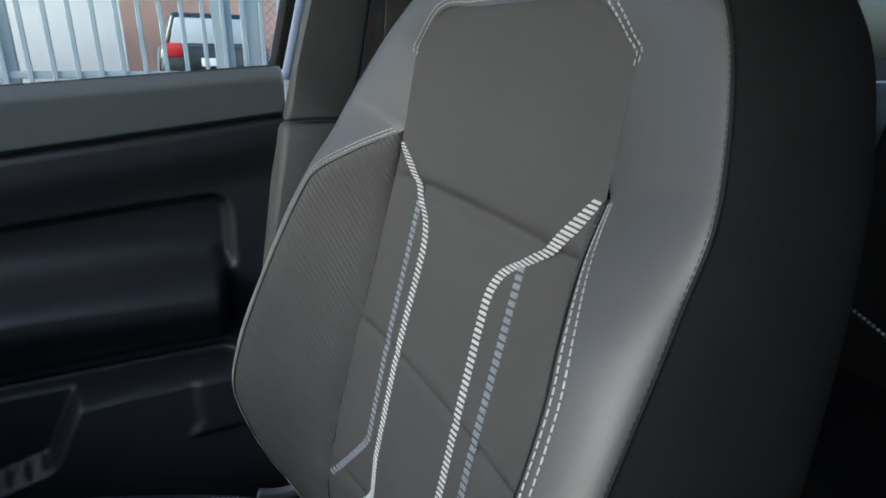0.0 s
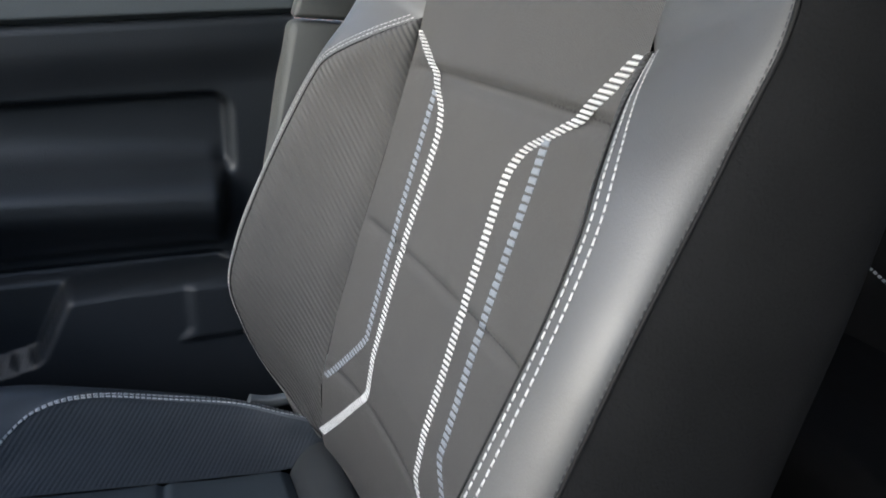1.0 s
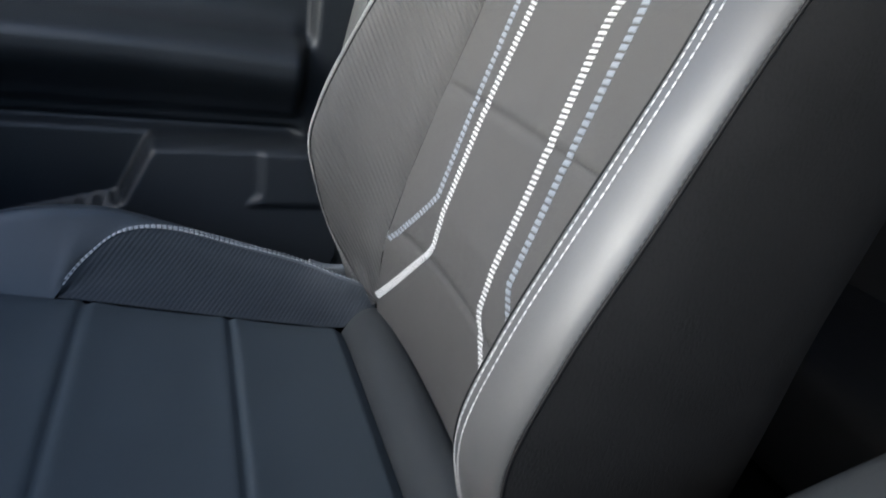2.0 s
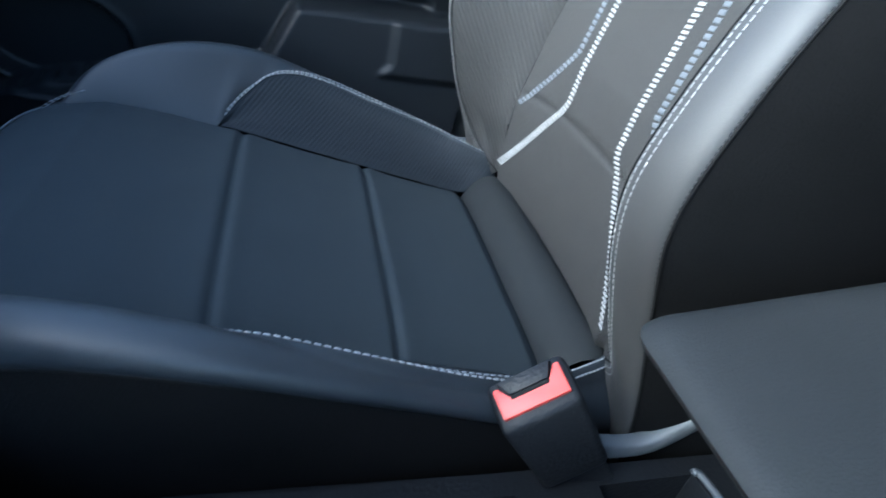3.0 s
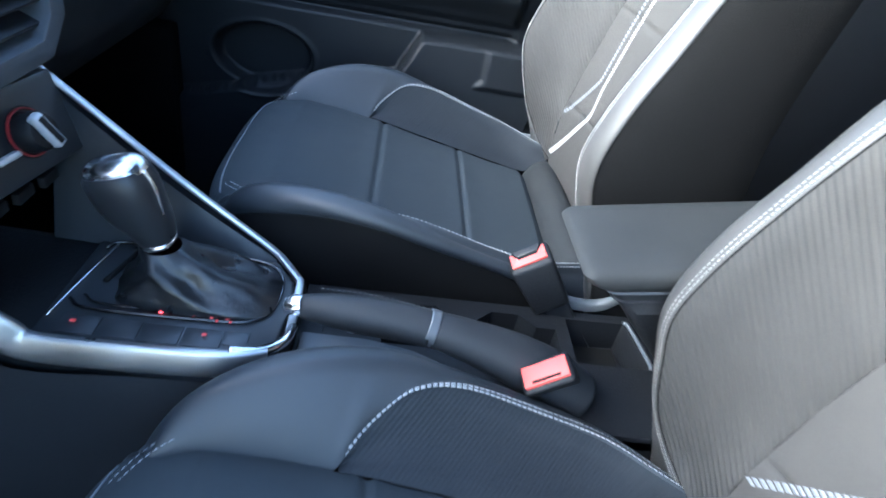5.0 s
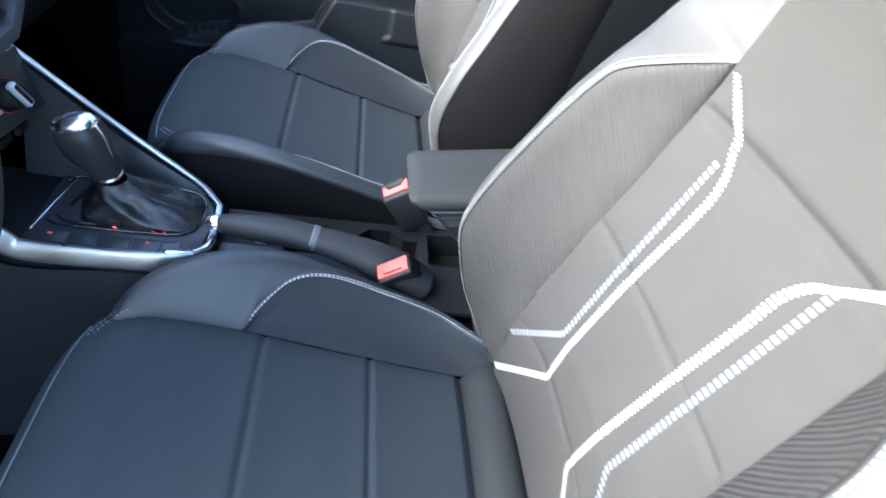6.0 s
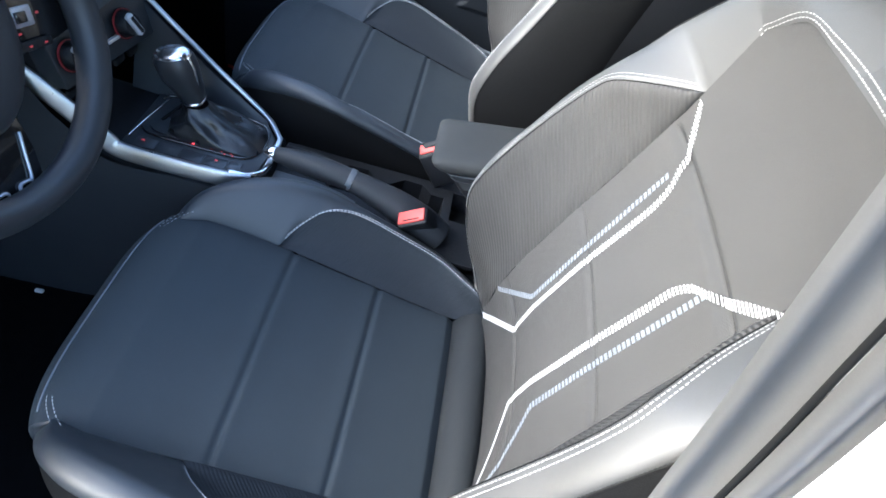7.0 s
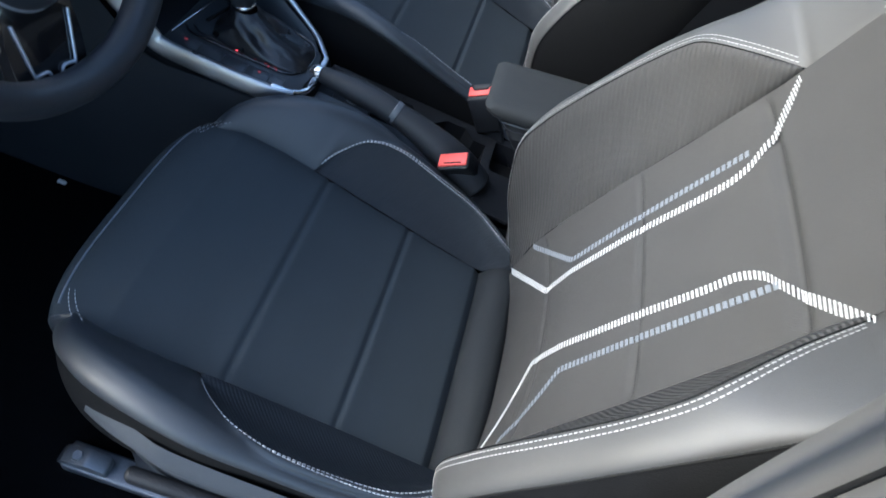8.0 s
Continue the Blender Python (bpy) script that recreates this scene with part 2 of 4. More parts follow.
def sheet(name, g, material, flip=False, puff=0.0, out=None, along=None):
    """A smooth skin over a grid of points; puff swells it between its edges."""
    g, nrm, turned = swell(g, puff, out)
    n, m = g.shape[:2]
    uv = grid_uv(g)
    if along is not None:
        uv[:, 0] = g.reshape(-1, 3) @ np.asarray(along, float)
    return mesh(name, g.reshape(-1, 3), grid_faces(n, m, flip or turned), material, True, uv)


def row_on(g, nrm, rows, off, lift=.0003):
    """A line over some rows of a grid, at a distance off from its first edge, and the normals there."""
    line, normals = [], []
    for i in rows:
        d = np.r_[0, np.cumsum(np.linalg.norm(np.diff(g[i], axis=0), axis=1))]
        nn = np.array([np.interp(off, d, nrm[i, :, c]) for c in range(3)])
        normals.append(nn)
        line.append(np.array([np.interp(off, d, g[i, :, c]) for c in range(3)]) + nn * lift)
    return np.array(line), np.array(normals)


def between(a, b, m, bulge=(0, 0, 0), power=1.0):
    """A grid from curve a to curve b, bowed by the vector bulge (one, or one to a row)."""
    a, b = np.asarray(a, float), np.asarray(b, float)
    s = np.linspace(0, 1, m)[None, :, None]
    bulge = np.broadcast_to(np.asarray(bulge, float), a.shape)[:, None, :]
    return a[:, None] * (1 - s) + b[:, None] * s + bulge * (4 * s * (1 - s)) ** power


def rbox(name, size, material, bevel=0.006, seg=3, at=(0, 0, 0), taper=(1, 1), turn=None):
    """A box with rounded edges; taper narrows its top."""
    bm = bmesh.new()
    bmesh.ops.create_cube(bm, size=1)
    for v in bm.verts:
        k = taper if v.co.z > 0 else (1, 1)
        v.co = Vector((v.co.x * size[0] * k[0], v.co.y * size[1] * k[1], v.co.z * size[2]))
    if bevel:
        bmesh.ops.bevel(bm, geom=bm.edges[:], offset=bevel, segments=seg, profile=0.5, affect="EDGES")
    m = Matrix.Translation(at) @ (turn.to_4x4() if turn is not None else Matrix())
    bmesh.ops.transform(bm, matrix=m, verts=bm.verts[:])
    return from_bm(name, bm, material)


def from_bm(name, bm, material, smooth=True):
    me = bpy.data.meshes.new(name)
    bmesh.ops.recalc_face_normals(bm, faces=bm.faces[:])
    for f in bm.faces:
        f.smooth = smooth
    bm.to_mesh(me)
    bm.free()
    me.materials.append(material)
    if smooth:
        me.set_sharp_from_angle(angle=radians(35))
    return me


def tube(name, pts, radius, material, n=40, sides=10, closed=False):
    """A round bar along a smooth line; radius one number or one to a point."""
    q = spline(pts, n)
    r = np.interp(np.linspace(0, 1, n), np.linspace(0, 1, np.size(radius)), np.ravel(radius)) if np.size(radius) > 1 else np.full(n, radius)
    t = np.gradient(q, axis=0)
    t /= np.linalg.norm(t, axis=1, keepdims=True)
    up = np.array([0.05, 0.1, 1.0]) if abs(t[:, 2]).mean() < 0.8 else np.array([1.0, 0.1, 0.05])
    a = np.cross(t, up)
    a /= np.linalg.norm(a, axis=1, keepdims=True)
    b = np.cross(t, a)
    ang = np.linspace(0, 2 * math.pi, sides, endpoint=False)
    v = (q[:, None] + r[:, None, None] * (a[:, None] * np.cos(ang)[None, :, None] + b[:, None] * np.sin(ang)[None, :, None])).reshape(-1, 3)
    f = [(i * sides + j, i * sides + (j + 1) % sides, (i + 1) * sides + (j + 1) % sides, (i + 1) * sides + j) for i in range(n - 1) for j in range(sides)]
    f += [tuple(range(sides))[::-1], tuple((n - 1) * sides + j for j in range(sides))]
    return mesh(name, v, f, material)


def prism(name, outline, depth, axis, material, bevel=0.004, seg=2, at=(0, 0, 0)):
    """A flat outline (pairs) drawn out along an axis, edges rounded."""
    bm = bmesh.new()
    put = {"x": lambda a, b, d: (d, a, b), "y": lambda a, b, d: (a, d, b), "z": lambda a, b, d: (a, b, d)}[axis]
    low = [bm.verts.new(Vector(put(a, b, depth[0])) + Vector(at)) for a, b in outline]
    high = [bm.verts.new(Vector(put(a, b, depth[1])) + Vector(at)) for a, b in outline]
    n = len(outline)
    bm.faces.new(low)
    bm.faces.new(high[::-1])
    for i in range(n):
        bm.faces.new((low[i], high[i], high[(i + 1) % n], low[(i + 1) % n]))
    if bevel:
        bmesh.ops.bevel(bm, geom=bm.edges[:], offset=bevel, segments=seg, profile=0.5, affect="EDGES")
    return from_bm(name, bm, material)


def lathe(name, prof, material, n=32, m=Matrix()):
    """A turned shape: pairs of radius and height about z."""
    v, f = [], []
    k = len(prof)
    for i in range(n):
        a = 2 * math.pi * i / n
        v += [m @ Vector((r * math.cos(a), r * math.sin(a), z)) for r, z in prof]
    for i in range(n):
        j = (i + 1) % n
        f += [(i * k + p, j * k + p, j * k + p + 1, i * k + p + 1) for p in range(k - 1)]
    me = mesh(name, v, f, material)
    me.set_sharp_from_angle(angle=radians(40))
    return me


def stitches(name, line, normals, material, pitch=0.0075, length=0.0052, width=0.0016, lift=0.0008, slant=0.0):
    """A row of short thread stitches along a line on a surface, as one mesh."""
    line, normals = np.asarray(line, float), np.asarray(normals, float)
    total = np.linalg.norm(np.diff(line, axis=0), axis=1).sum()
    n = max(3, int(total / pitch))
    q, nn = even(line, n), even(normals + np.linspace(0, 1e-6, len(normals))[:, None], n)
    d = np.r_[0, np.cumsum(np.linalg.norm(np.diff(line, axis=0), axis=1))]
    nn = np.stack([np.interp(np.linspace(0, d[-1], n), d, normals[:, k]) for k in range(3)], 1)
    t = np.gradient(q, axis=0)
    t /= np.linalg.norm(t, axis=1, keepdims=True)
    nn /= np.linalg.norm(nn, axis=1, keepdims=True)
    w = np.cross(nn, t)
    v, f = [], []
    for c, a, b, k in zip(q, t, w, nn):
        a2 = a * length / 2 + b * slant
        b2, c = b * width / 2, c + k * 0.0002
        o = len(v)
        v += [c - a2 - b2, c - a2 + b2, c + a2 + b2, c + a2 - b2, c - a2 * 0.7 + k * lift, c + a2 * 0.7 + k * lift]
        f += [(o, o + 1, o + 4), (o + 1, o + 2, o + 5, o + 4), (o + 2, o + 3, o + 5), (o + 3, o, o + 4, o + 5)]
    return mesh(name, v, f, material)


def band(name, line, up, height, thick, material, n=70):
    """A strip standing on a line: height along up, with rounded faces."""
    q = spline(line, n)
    t = np.gradient(q, axis=0)
    t /= np.linalg.norm(t, axis=1, keepdims=True)
    up = np.broadcast_to(np.asarray(up, float), q.shape)
    w = np.cross(t, up)
    w /= np.linalg.norm(w, axis=1, keepdims=True)
    h = np.cross(w, t)
    prof = [(math.cos(a), math.sin(a)) for a in np.linspace(0, 2 * math.pi, 16, endpoint=False)]
    prof = [(np.sign(a) * abs(a) ** .5 * thick / 2, np.sign(b) * abs(b) ** .5 * height / 2) for a, b in prof]
    v = np.concatenate([[q[i] + w[i] * a + h[i] * b for a, b in prof] for i in range(n)])
    f = [(i * 16 + j, i * 16 + (j + 1) % 16, (i + 1) * 16 + (j + 1) % 16, (i + 1) * 16 + j) for i in range(n - 1) for j in range(16)]
    f += [tuple(range(16))[::-1], tuple((n - 1) * 16 + j for j in range(16))]
    me = mesh(name, v, f, material)
    me.set_sharp_from_angle(angle=radians(40))
    return me

# ---- front seats ----
# Half curves of the seat, for its +y side, about the crease between cushion and backrest.
PANEL_EDGE = [(.055, .150, -.06), (.046, .155, .0), (.038, .159, .05), (.038, .157, .13), (.055, .158, .213), (.077, .154, .306), (.101, .148, .4), (.125, .144, .5), (.135, .142, .56), (.142, .141, .603), (.147, .098, .634)]
PANEL_MID = [(-.06, .064), (.05, .059), (.123, .059), (.17, .060), (.213, .064), (.325, .088), (.479, .127), (.56, .143), (.634, .153)]
CREST = [(.042, .167, .035), (.028, .190, .048), (.010, .220, .075), (-.015, .227, .12), (-.036, .225, .18), (-.046, .228, .23), (-.035, .228, .28), (-.016, .226, .33), (.006, .223, .38), (.025, .219, .42), (.042, .212, .455), (.056, .201, .478), (.090, .173, .502), (.131, .144, .523)]
SIDE_SEAM = [(.042, .248, -.04), (.017, .256, .06), (-.014, .261, .15), (-.033, .263, .22), (-.020, .263, .29), (.010, .258, .36), (.040, .252, .43), (.080, .241, .5), (.105, .232, .55), (.140, .192, .62), (.165, .13, .665), (.190, .0, .690)]
REAR_EDGE = [(.150, .255, -.04), (.150, .262, .06), (.148, .268, .15), (.142, .271, .22), (.136, .272, .29), (.142, .270, .36), (.154, .266, .43), (.172, .256, .5), (.198, .236, .56), (.226, .2, .62), (.250, .125, .68), (.265, .0, .70)]


def half(curve, z):
    c = np.array(curve)
    return np.interp(z, c[:, 2], c[:, 0]), np.interp(z, c[:, 2], c[:, 1])


def back_point(u, z, sewn=1.0):
    """The place on the backrest's centre panel at a height and distance from its middle."""
    xe, ue = half(PANEL_EDGE, z)
    m = np.array(PANEL_MID)
    xm = np.interp(z, m[:, 0], m[:, 1])
    a = np.clip(np.abs(u) / ue, 0, 1.1)
    x = xm + (xe - xm) * a ** 2.6
    for zs, depth, wide in ((.157 - .008 * a ** 2, .0030, .0040), (.325, .0032, .004), (.479, .0062, .006)):
        x = x + sewn * depth * np.exp(-((z - zs) / wide) ** 2) * np.clip((1 - a) / .06, 0, 1)
    return np.stack([x + 0 * u, u + 0 * z, z + 0 * u], -1)


def back_normal(u, z):
    e = 0.004
    a = back_point(u + e, z) - back_point(u - e, z)
    b = back_point(u, z + e) - back_point(u, z - e)
    n = np.cross(b, a)
    n = n / np.linalg.norm(n, axis=-1, keepdims=True)
    return n * np.where(n[..., :1] > 0, -1, 1)


def stripe(name, path, widths, pitch, fill, material, side, lift=0.0007):
    """A printed stripe of short crosswise bars on the centre panel."""
    p = np.array(path, float)
    d = np.r_[0, np.cumsum(np.linalg.norm(np.diff(p, axis=0), axis=1))]
    n = int(d[-1] / pitch)
    v, f = [], []
    for k in range(n):
        s = (k + 0.5) * pitch
        u, z = np.interp(s, d, p[:, 0]), np.interp(s, d, p[:, 1])
        i = min(len(p) - 2, int(np.searchsorted(d, s)) - 1 if s > 0 else 0)
        way = (p[i + 1] - p[i]) / np.linalg.norm(p[i + 1] - p[i])
        w = np.interp(s, d, widths) / 2
        lean = np.array([abs(way[1]), -way[0] * np.sign(way[1] + 1e-9)]) * .18 + np.array([.82, .12])
        lean /= np.linalg.norm(lean)
        hz = pitch * fill / 2
        o = len(v)
        for a, b, h in ((-1, -1, 0), (1, -1, 0), (1, 1, 0), (-1, 1, 0), (-.93, -.6, 1), (.93, -.6, 1), (.93, .6, 1), (-.93, .6, 1)):
            pu, pz = np.array([u, z]) + lean * a * w + way * b * hz
            q = back_point(np.float64(pu), np.float64(pz), .35) + back_normal(np.float64(pu), np.float64(pz)) * (0.0002 + lift * h)
            v.append(q * [1, side, 1])
        f += [(o + 4, o + 5, o + 6, o + 7)] + [(o + j, o + (j + 1) % 4, o + 4 + (j + 1) % 4, o + 4 + j) for j in range(4)]
    return mesh(name, v, f, material, False)


def curve_round(pts, n):
    return spline([(a, b, 0) for a, b in pts], n)[:, :2]


# Corners of the stripes as distance from the middle and height, by the seat's outer side and the stripe's own: foot, knee, seam and tip of the
# white one and how far it keeps from the middle below its bend, foot, knee and top of the grey one.
STRIPES = {
    (1, 1): ((.1585, .052), (.067, .166), (.1016, .481), (.1458, .514), .0635, (.153, .136), (.091, .2135), (.090, .457)),
    (1, -1): ((.158, .050), (.057, .167), (.100, .477), (.141, .5245), .049, (.152, .133), (.0885, .209), (.079, .455)),
    (-1, 1): ((.157, .045), (.0645, .150), (.088, .4826), (.139, .519), .0572, (.154, .123), (.085, .2045), (.0826, .449)),
    (-1, -1): ((.157, .043), (.049, .141), (.106, .4826), (.1505, .528), .0595, (.152, .122), (.088, .208), (.0856, .4555)),
}


def white_path(foot, knee, seam, tip, bend):
    """The white stripe from the bolster's foot to the knee, up along the middle, round a bend to the upper seam and over it to the shoulder."""
    run, low, climb = seam[0] - bend, knee[1] + .007, seam[1] - knee[1] - .007
    rise = [(knee[0] - .003, 0), ((knee[0] + bend) / 2, .45), (bend, .75), (bend, .83), (bend + .06 * run, .868), (bend + .25 * run, .915), (bend + .63 * run, .957), (seam[0], 1)]
    mid = curve_round([(u, low + climb * b) for u, b in rise], 40)
    return np.vstack([[foot, knee], mid, [(seam[0] * .55 + tip[0] * .45, seam[1] * .56 + tip[1] * .44), tip]])


def grey_path(foot, knee, top):
    way = [(knee[0] - .005 + (top[0] - knee[0] + .005) * k, knee[1] + .009 + (top[1] - knee[1] + .001) * k) for k in (0, .15, .45, .8, 1)]
    return np.vstack([[foot, knee], curve_round(way, 30)])


# cushion: edge of the insert, crest with its stitching, side seam, along x
INSERT_EDGE = [(.0, .167, .0), (-.07, .168, .012), (-.137, .169, .026), (-.21, .171, .041), (-.28, .173, .056), (-.36, .177, .070), (-.42, .176, .077), (-.455, .168, .074)]
CUSHION_CREST = [(.045, .178, .045), (.0, .203, .052), (-.05, .226, .064), (-.12, .237, .082), (-.2, .240, .106), (-.25, .228, .108), (-.285, .203, .085), (-.306, .178, .062)]
OUTER_CREST = [(.045, .195, .030), (.0, .217, .044), (-.05, .237, .057), (-.12, .247, .078), (-.2, .250, .105), (-.27, .243, .126), (-.34, .229, .131), (-.40, .211, .120), (-.436, .195, .101), (-.459, .172, .074)]
CUSHION_SEAM = [(.045, .225, -.01), (.0, .240, .012), (-.05, .249, .036), (-.12, .255, .062), (-.2, .259, .086), (-.27, .264, .108), (-.34, .255, .110), (-.40, .238, .094), (-.446, .210, .068), (-.476, .178, .040)]


def cushion_point(a, x):
    """The place on the cushion's insert, a from -1 to 1 across it."""
    c = np.array(INSERT_EDGE)[::-1]
    u, z = np.interp(x, c[:, 0], c[:, 1]), np.interp(x, c[:, 0], c[:, 2])
    z = z + .010 * (1 - a ** 4) * np.interp(x, [-.45, -.3, 0], [1, 1, .5])
    z = z - .0025 * np.abs(a) ** 16 - .007 * np.clip((x + .012) / .012, 0, 1)
    for xs in (-.28 + 0 * a, -.137 + 0 * a):
        z = z - .0045 * np.exp(-((x - xs) / .0045) ** 2) + .002 * np.exp(-((x - xs) / .02) ** 2)
    return np.stack([x + 0 * a, u * a, z + 0 * a], -1)


def front_seat(name, at, outboard, label):
    """One seat; outboard is the side, 1 or -1, on which its levers sit."""
    seat = thing(name, at, label, "car seat", "front seats")
    # cushion
    xs = np.r_[np.linspace(.0, -.44, 150), np.linspace(-.445, -.455, 4)]
    aa = np.linspace(-1, 1, 61)
    g = np.array([[cushion_point(a, x) for a in aa] for x in xs])
    nose = []
    for k, ang in enumerate(np.linspace(12, 115, 12)):
        t = radians(ang)
        row = g[-1].copy()
        w = 1 - (aa ** 4)
        row[:, 0] -= (.041 + .020 * w) * math.sin(t) - .004
        row[:, 2] -= .045 * (1 - math.cos(t))
        row[:, 1] *= 1 + .03 * math.sin(t)
        nose.append(row)
    for dz in (.03, .06, .09):
        row = nose[11].copy()
        row[:, 2] -= dz
        row[:, 0] += dz * .25
        nose.append(row)
    part("cushion_insert", sheet("cushion_insert", np.concatenate([g, np.array(nose)]), SHADED_FABRIC, out=(-.3, 0, 1)), seat, "black woven cloth seat insert with blue shade in its colour")
    rear = between(spline([(.0, -.167, -.010), (.0, 0, -.006), (.0, .167, -.010)], 30), spline([(.056, -.172, .02), (.060, 0, .020), (.056, .172, .02)], 30), 10, (-.004, 0, .017))
    part("rear_roll", sheet("rear_roll", rear, FABRIC_ARM, puff=.004, out=(0, 0, 1)), seat)
    for s in (1, -1):
        def m(q):
            return np.asarray(q, float) * [1, s, 1]
        n = 60
        edge = spline([(.045, .168, .012)] + INSERT_EDGE[:5] + [(-.306, .174, .060)], n)
        crest = spline(CUSHION_CREST, n)
        inner = between(edge, crest, 12, (0, .006, -.004))
        part("ribbed_bolster", sheet("ribbed_bolster", m(inner), SHADED_RIBBED, puff=.003, out=(0, -s * .7, 1), along=(.80, -.45 * s, -.30)), seat, "ribbed cushion bolster face with shade in its colour")
        # leather from crest (and, farther forward, from the insert's edge) over the top to the side seam
        inside = np.vstack([spline(CUSHION_CREST, 44), spline([(-.306, .174, .054), (-.36, .174, .064), (-.42, .172, .070), (-.458, .163, .066)], 26)[1:]])
        top = spline(OUTER_CREST, len(inside))
        seam = spline(CUSHION_SEAM, len(inside))
        hump = between(inside, top, 8, (0, 0, .004))[:, :-1]
        over = between(top, seam, 9, (-.002, .008, .006))
        part("bolster", sheet("bolster", m(np.concatenate([hump, over], 1)), SHADED_LEATHER, puff=.0025, out=(0, s, .6)), seat, "smooth leatherette cushion bolster with shade in its colour")
        low = spline([(.045, .215, -.12), (-.1, .245, -.13), (-.25, .25, -.13), (-.4, .235, -.12), (-.47, .20, -.10)], len(seam))
        part("cushion_side", sheet("cushion_side", m(between(seam, low, 10, (-.004, .006, 0))), SIDE_CLOTH, puff=.003, out=(0, s, 0)), seat)
        cheek = between(np.array([seam[-1] * (1 - k) + low[-1] * k for k in np.linspace(0, 1, 10)]), np.array([np.array((-.494, .168, .03)) * (1 - k) + np.array((-.47, .17, -.10)) * k for k in np.linspace(0, 1, 10)]), 5)
        part("cushion_cheek", sheet("cushion_cheek", m(cheek), SHADED_LEATHER, out=(-1, s * .5, 0)), seat)
        brow = np.concatenate([hump, over], 1)[-1]
        rim = even(np.array([row[-1] for row in nose[:13]]), len(brow))
        part("cushion_cheek", sheet("cushion_cheek", m(between(brow, rim, 6, (-.003, .003, .002))), SHADED_LEATHER, out=(-1, s * .5, .5)), seat)
        fat, fat_n, _ = swell(m(np.concatenate([hump, over], 1)), .0025, (0, s, .6))
        for off in (.0038, .0103):
            line, nn = row_on(fat, fat_n, range(1, 43), off)
            part("stitching", stitches("stitching", line, nn, CUSHION_THREAD, .0058, .0043, .0016, .0008), seat, "pale double stitching", "stuff")
        part("seam", tube("seam", m(seam), .0011, RUBBER, 120, 6), seat)
        fr = spline([(-.430, .188, .0835), (-.445, .181, .083), (-.462, .166, .079), (-.477, .146, .072), (-.481, .130, .070)], 30)
        for off in (0, -.007):
            part("stitching", stitches("stitching", m(fr + np.array([-off * .6, off * .8, -off * .25])), np.tile([-.6, .3 * s, .7], (30, 1)), CUSHION_THREAD, .0056, .0042, .0011), seat, "pale double stitching", "stuff")
    under = between(spline([(.05, -.21, -.11), (-.25, -.24, -.125), (-.46, -.2, -.10)], 12), spline([(.05, .21, -.11), (-.25, .24, -.125), (-.46, .2, -.10)], 12), 8)
    part("cushion_pan", sheet("cushion_pan", under, PLASTIC, out=(0, 0, -1)), seat)
    # backrest
    zs = np.linspace(-.05, .634, 200)
    uu = np.linspace(-1, 1, 61)
    g = np.array([[back_point(np.float64(a * half(PANEL_EDGE, z)[1]), np.float64(z)) for a in uu] for z in zs])
    part("backrest_panel", sheet("backrest_panel", g, LIT_FABRIC, out=(-1, 0, .2)), seat, "flat dark woven backrest panel with sewn seams, lightened as lit")
    for s in (1, -1):
        def m(q):
            return np.asarray(q, float) * [1, s, 1]
        n = 80
        edge = spline([(.042, .156, .03), (.038, .158, .08), (.038, .157, .13), (.055, .158, .213), (.077, .154, .306), (.098, .149, .39), (.109, .147, .43), (.118, .146, .47), (.130, .144, .521)], n)
        crest = spline(CREST, n)
        low = np.clip((n - 1 - np.arange(n)) / 30, 0, 1)[:, None]
        inner = between(edge, crest, 14, np.array([.004, .005, 0]) * low + np.array([-.005, 0, 0]) * (1 - low))
        part("ribbed_bolster", sheet("ribbed_bolster", m(inner), LIT_RIBBED, puff=.003, out=(-.5, -s, 0), along=(.72, -.43 * s, .54)), seat, "ribbed dark backrest bolster face, lightened as lit")
        n1 = 70
        inside = np.vstack([spline(CREST, n1), spline([(.132, .139, .526), (.138, .137, .56), (.144, .136, .600)], 14)[1:], spline([(.144, .136, .600), (.146, .097, .631), (.151, .05, .632), (.152, .0, .632)], 16)[1:]])
        k = len(inside)
        key_in = [0, 10, 18, 27, 35, 42, 50, 58, n1 - 1, n1 + 13, n1 + 19, k - 1]
        seam = np.empty((k, 3))
        fine = spline(SIDE_SEAM, 400)
        cuts = [int(np.argmin(np.linalg.norm(fine - np.array(q), axis=1))) for q in SIDE_SEAM]
        want = np.interp(np.arange(k), key_in, cuts)
        for c in range(3):
            seam[:, c] = np.interp(want, np.arange(400), fine[:, c])
        bow = np.array([(-.006, .002, 0)] * k)
        grow = np.clip((np.arange(k) - 45) / 25, 0, 1)[:, None]
        bow = bow * (1 - grow) + np.array([-.005, .006, .006]) * grow
        bow[:, 1] *= np.clip((k - 1 - np.arange(k)) / 14, 0, 1)
        ss = np.linspace(0, 1, 20)[None, :, None]
        skin = inside[:, None] * (1 - ss) + seam[:, None] * ss + bow[:, None] * ss ** 1.4 * (1 - ss) * 2.95
        part("bolster", sheet("bolster", m(skin), LIT_LEATHER, puff=.002, out=(-.6, s * .5, .2)), seat, "smooth leatherette backrest bolster, lightened to grey as lit")
        back = spline(REAR_EDGE, k)
        finer = spline(REAR_EDGE, 400)
        cuts = [int(np.argmin(np.linalg.norm(finer - np.array(q), axis=1))) for q in REAR_EDGE]
        want = np.interp(np.arange(k), key_in, cuts)
        for c in range(3):
            back[:, c] = np.interp(want, np.arange(400), finer[:, c])
        part("backrest_side", sheet("backrest_side", m(between(seam, back, 10, (0, .008, .004))), SIDE_CLOTH, puff=.003, out=(0, s, .2)), seat, "black cloth side of the backrest")
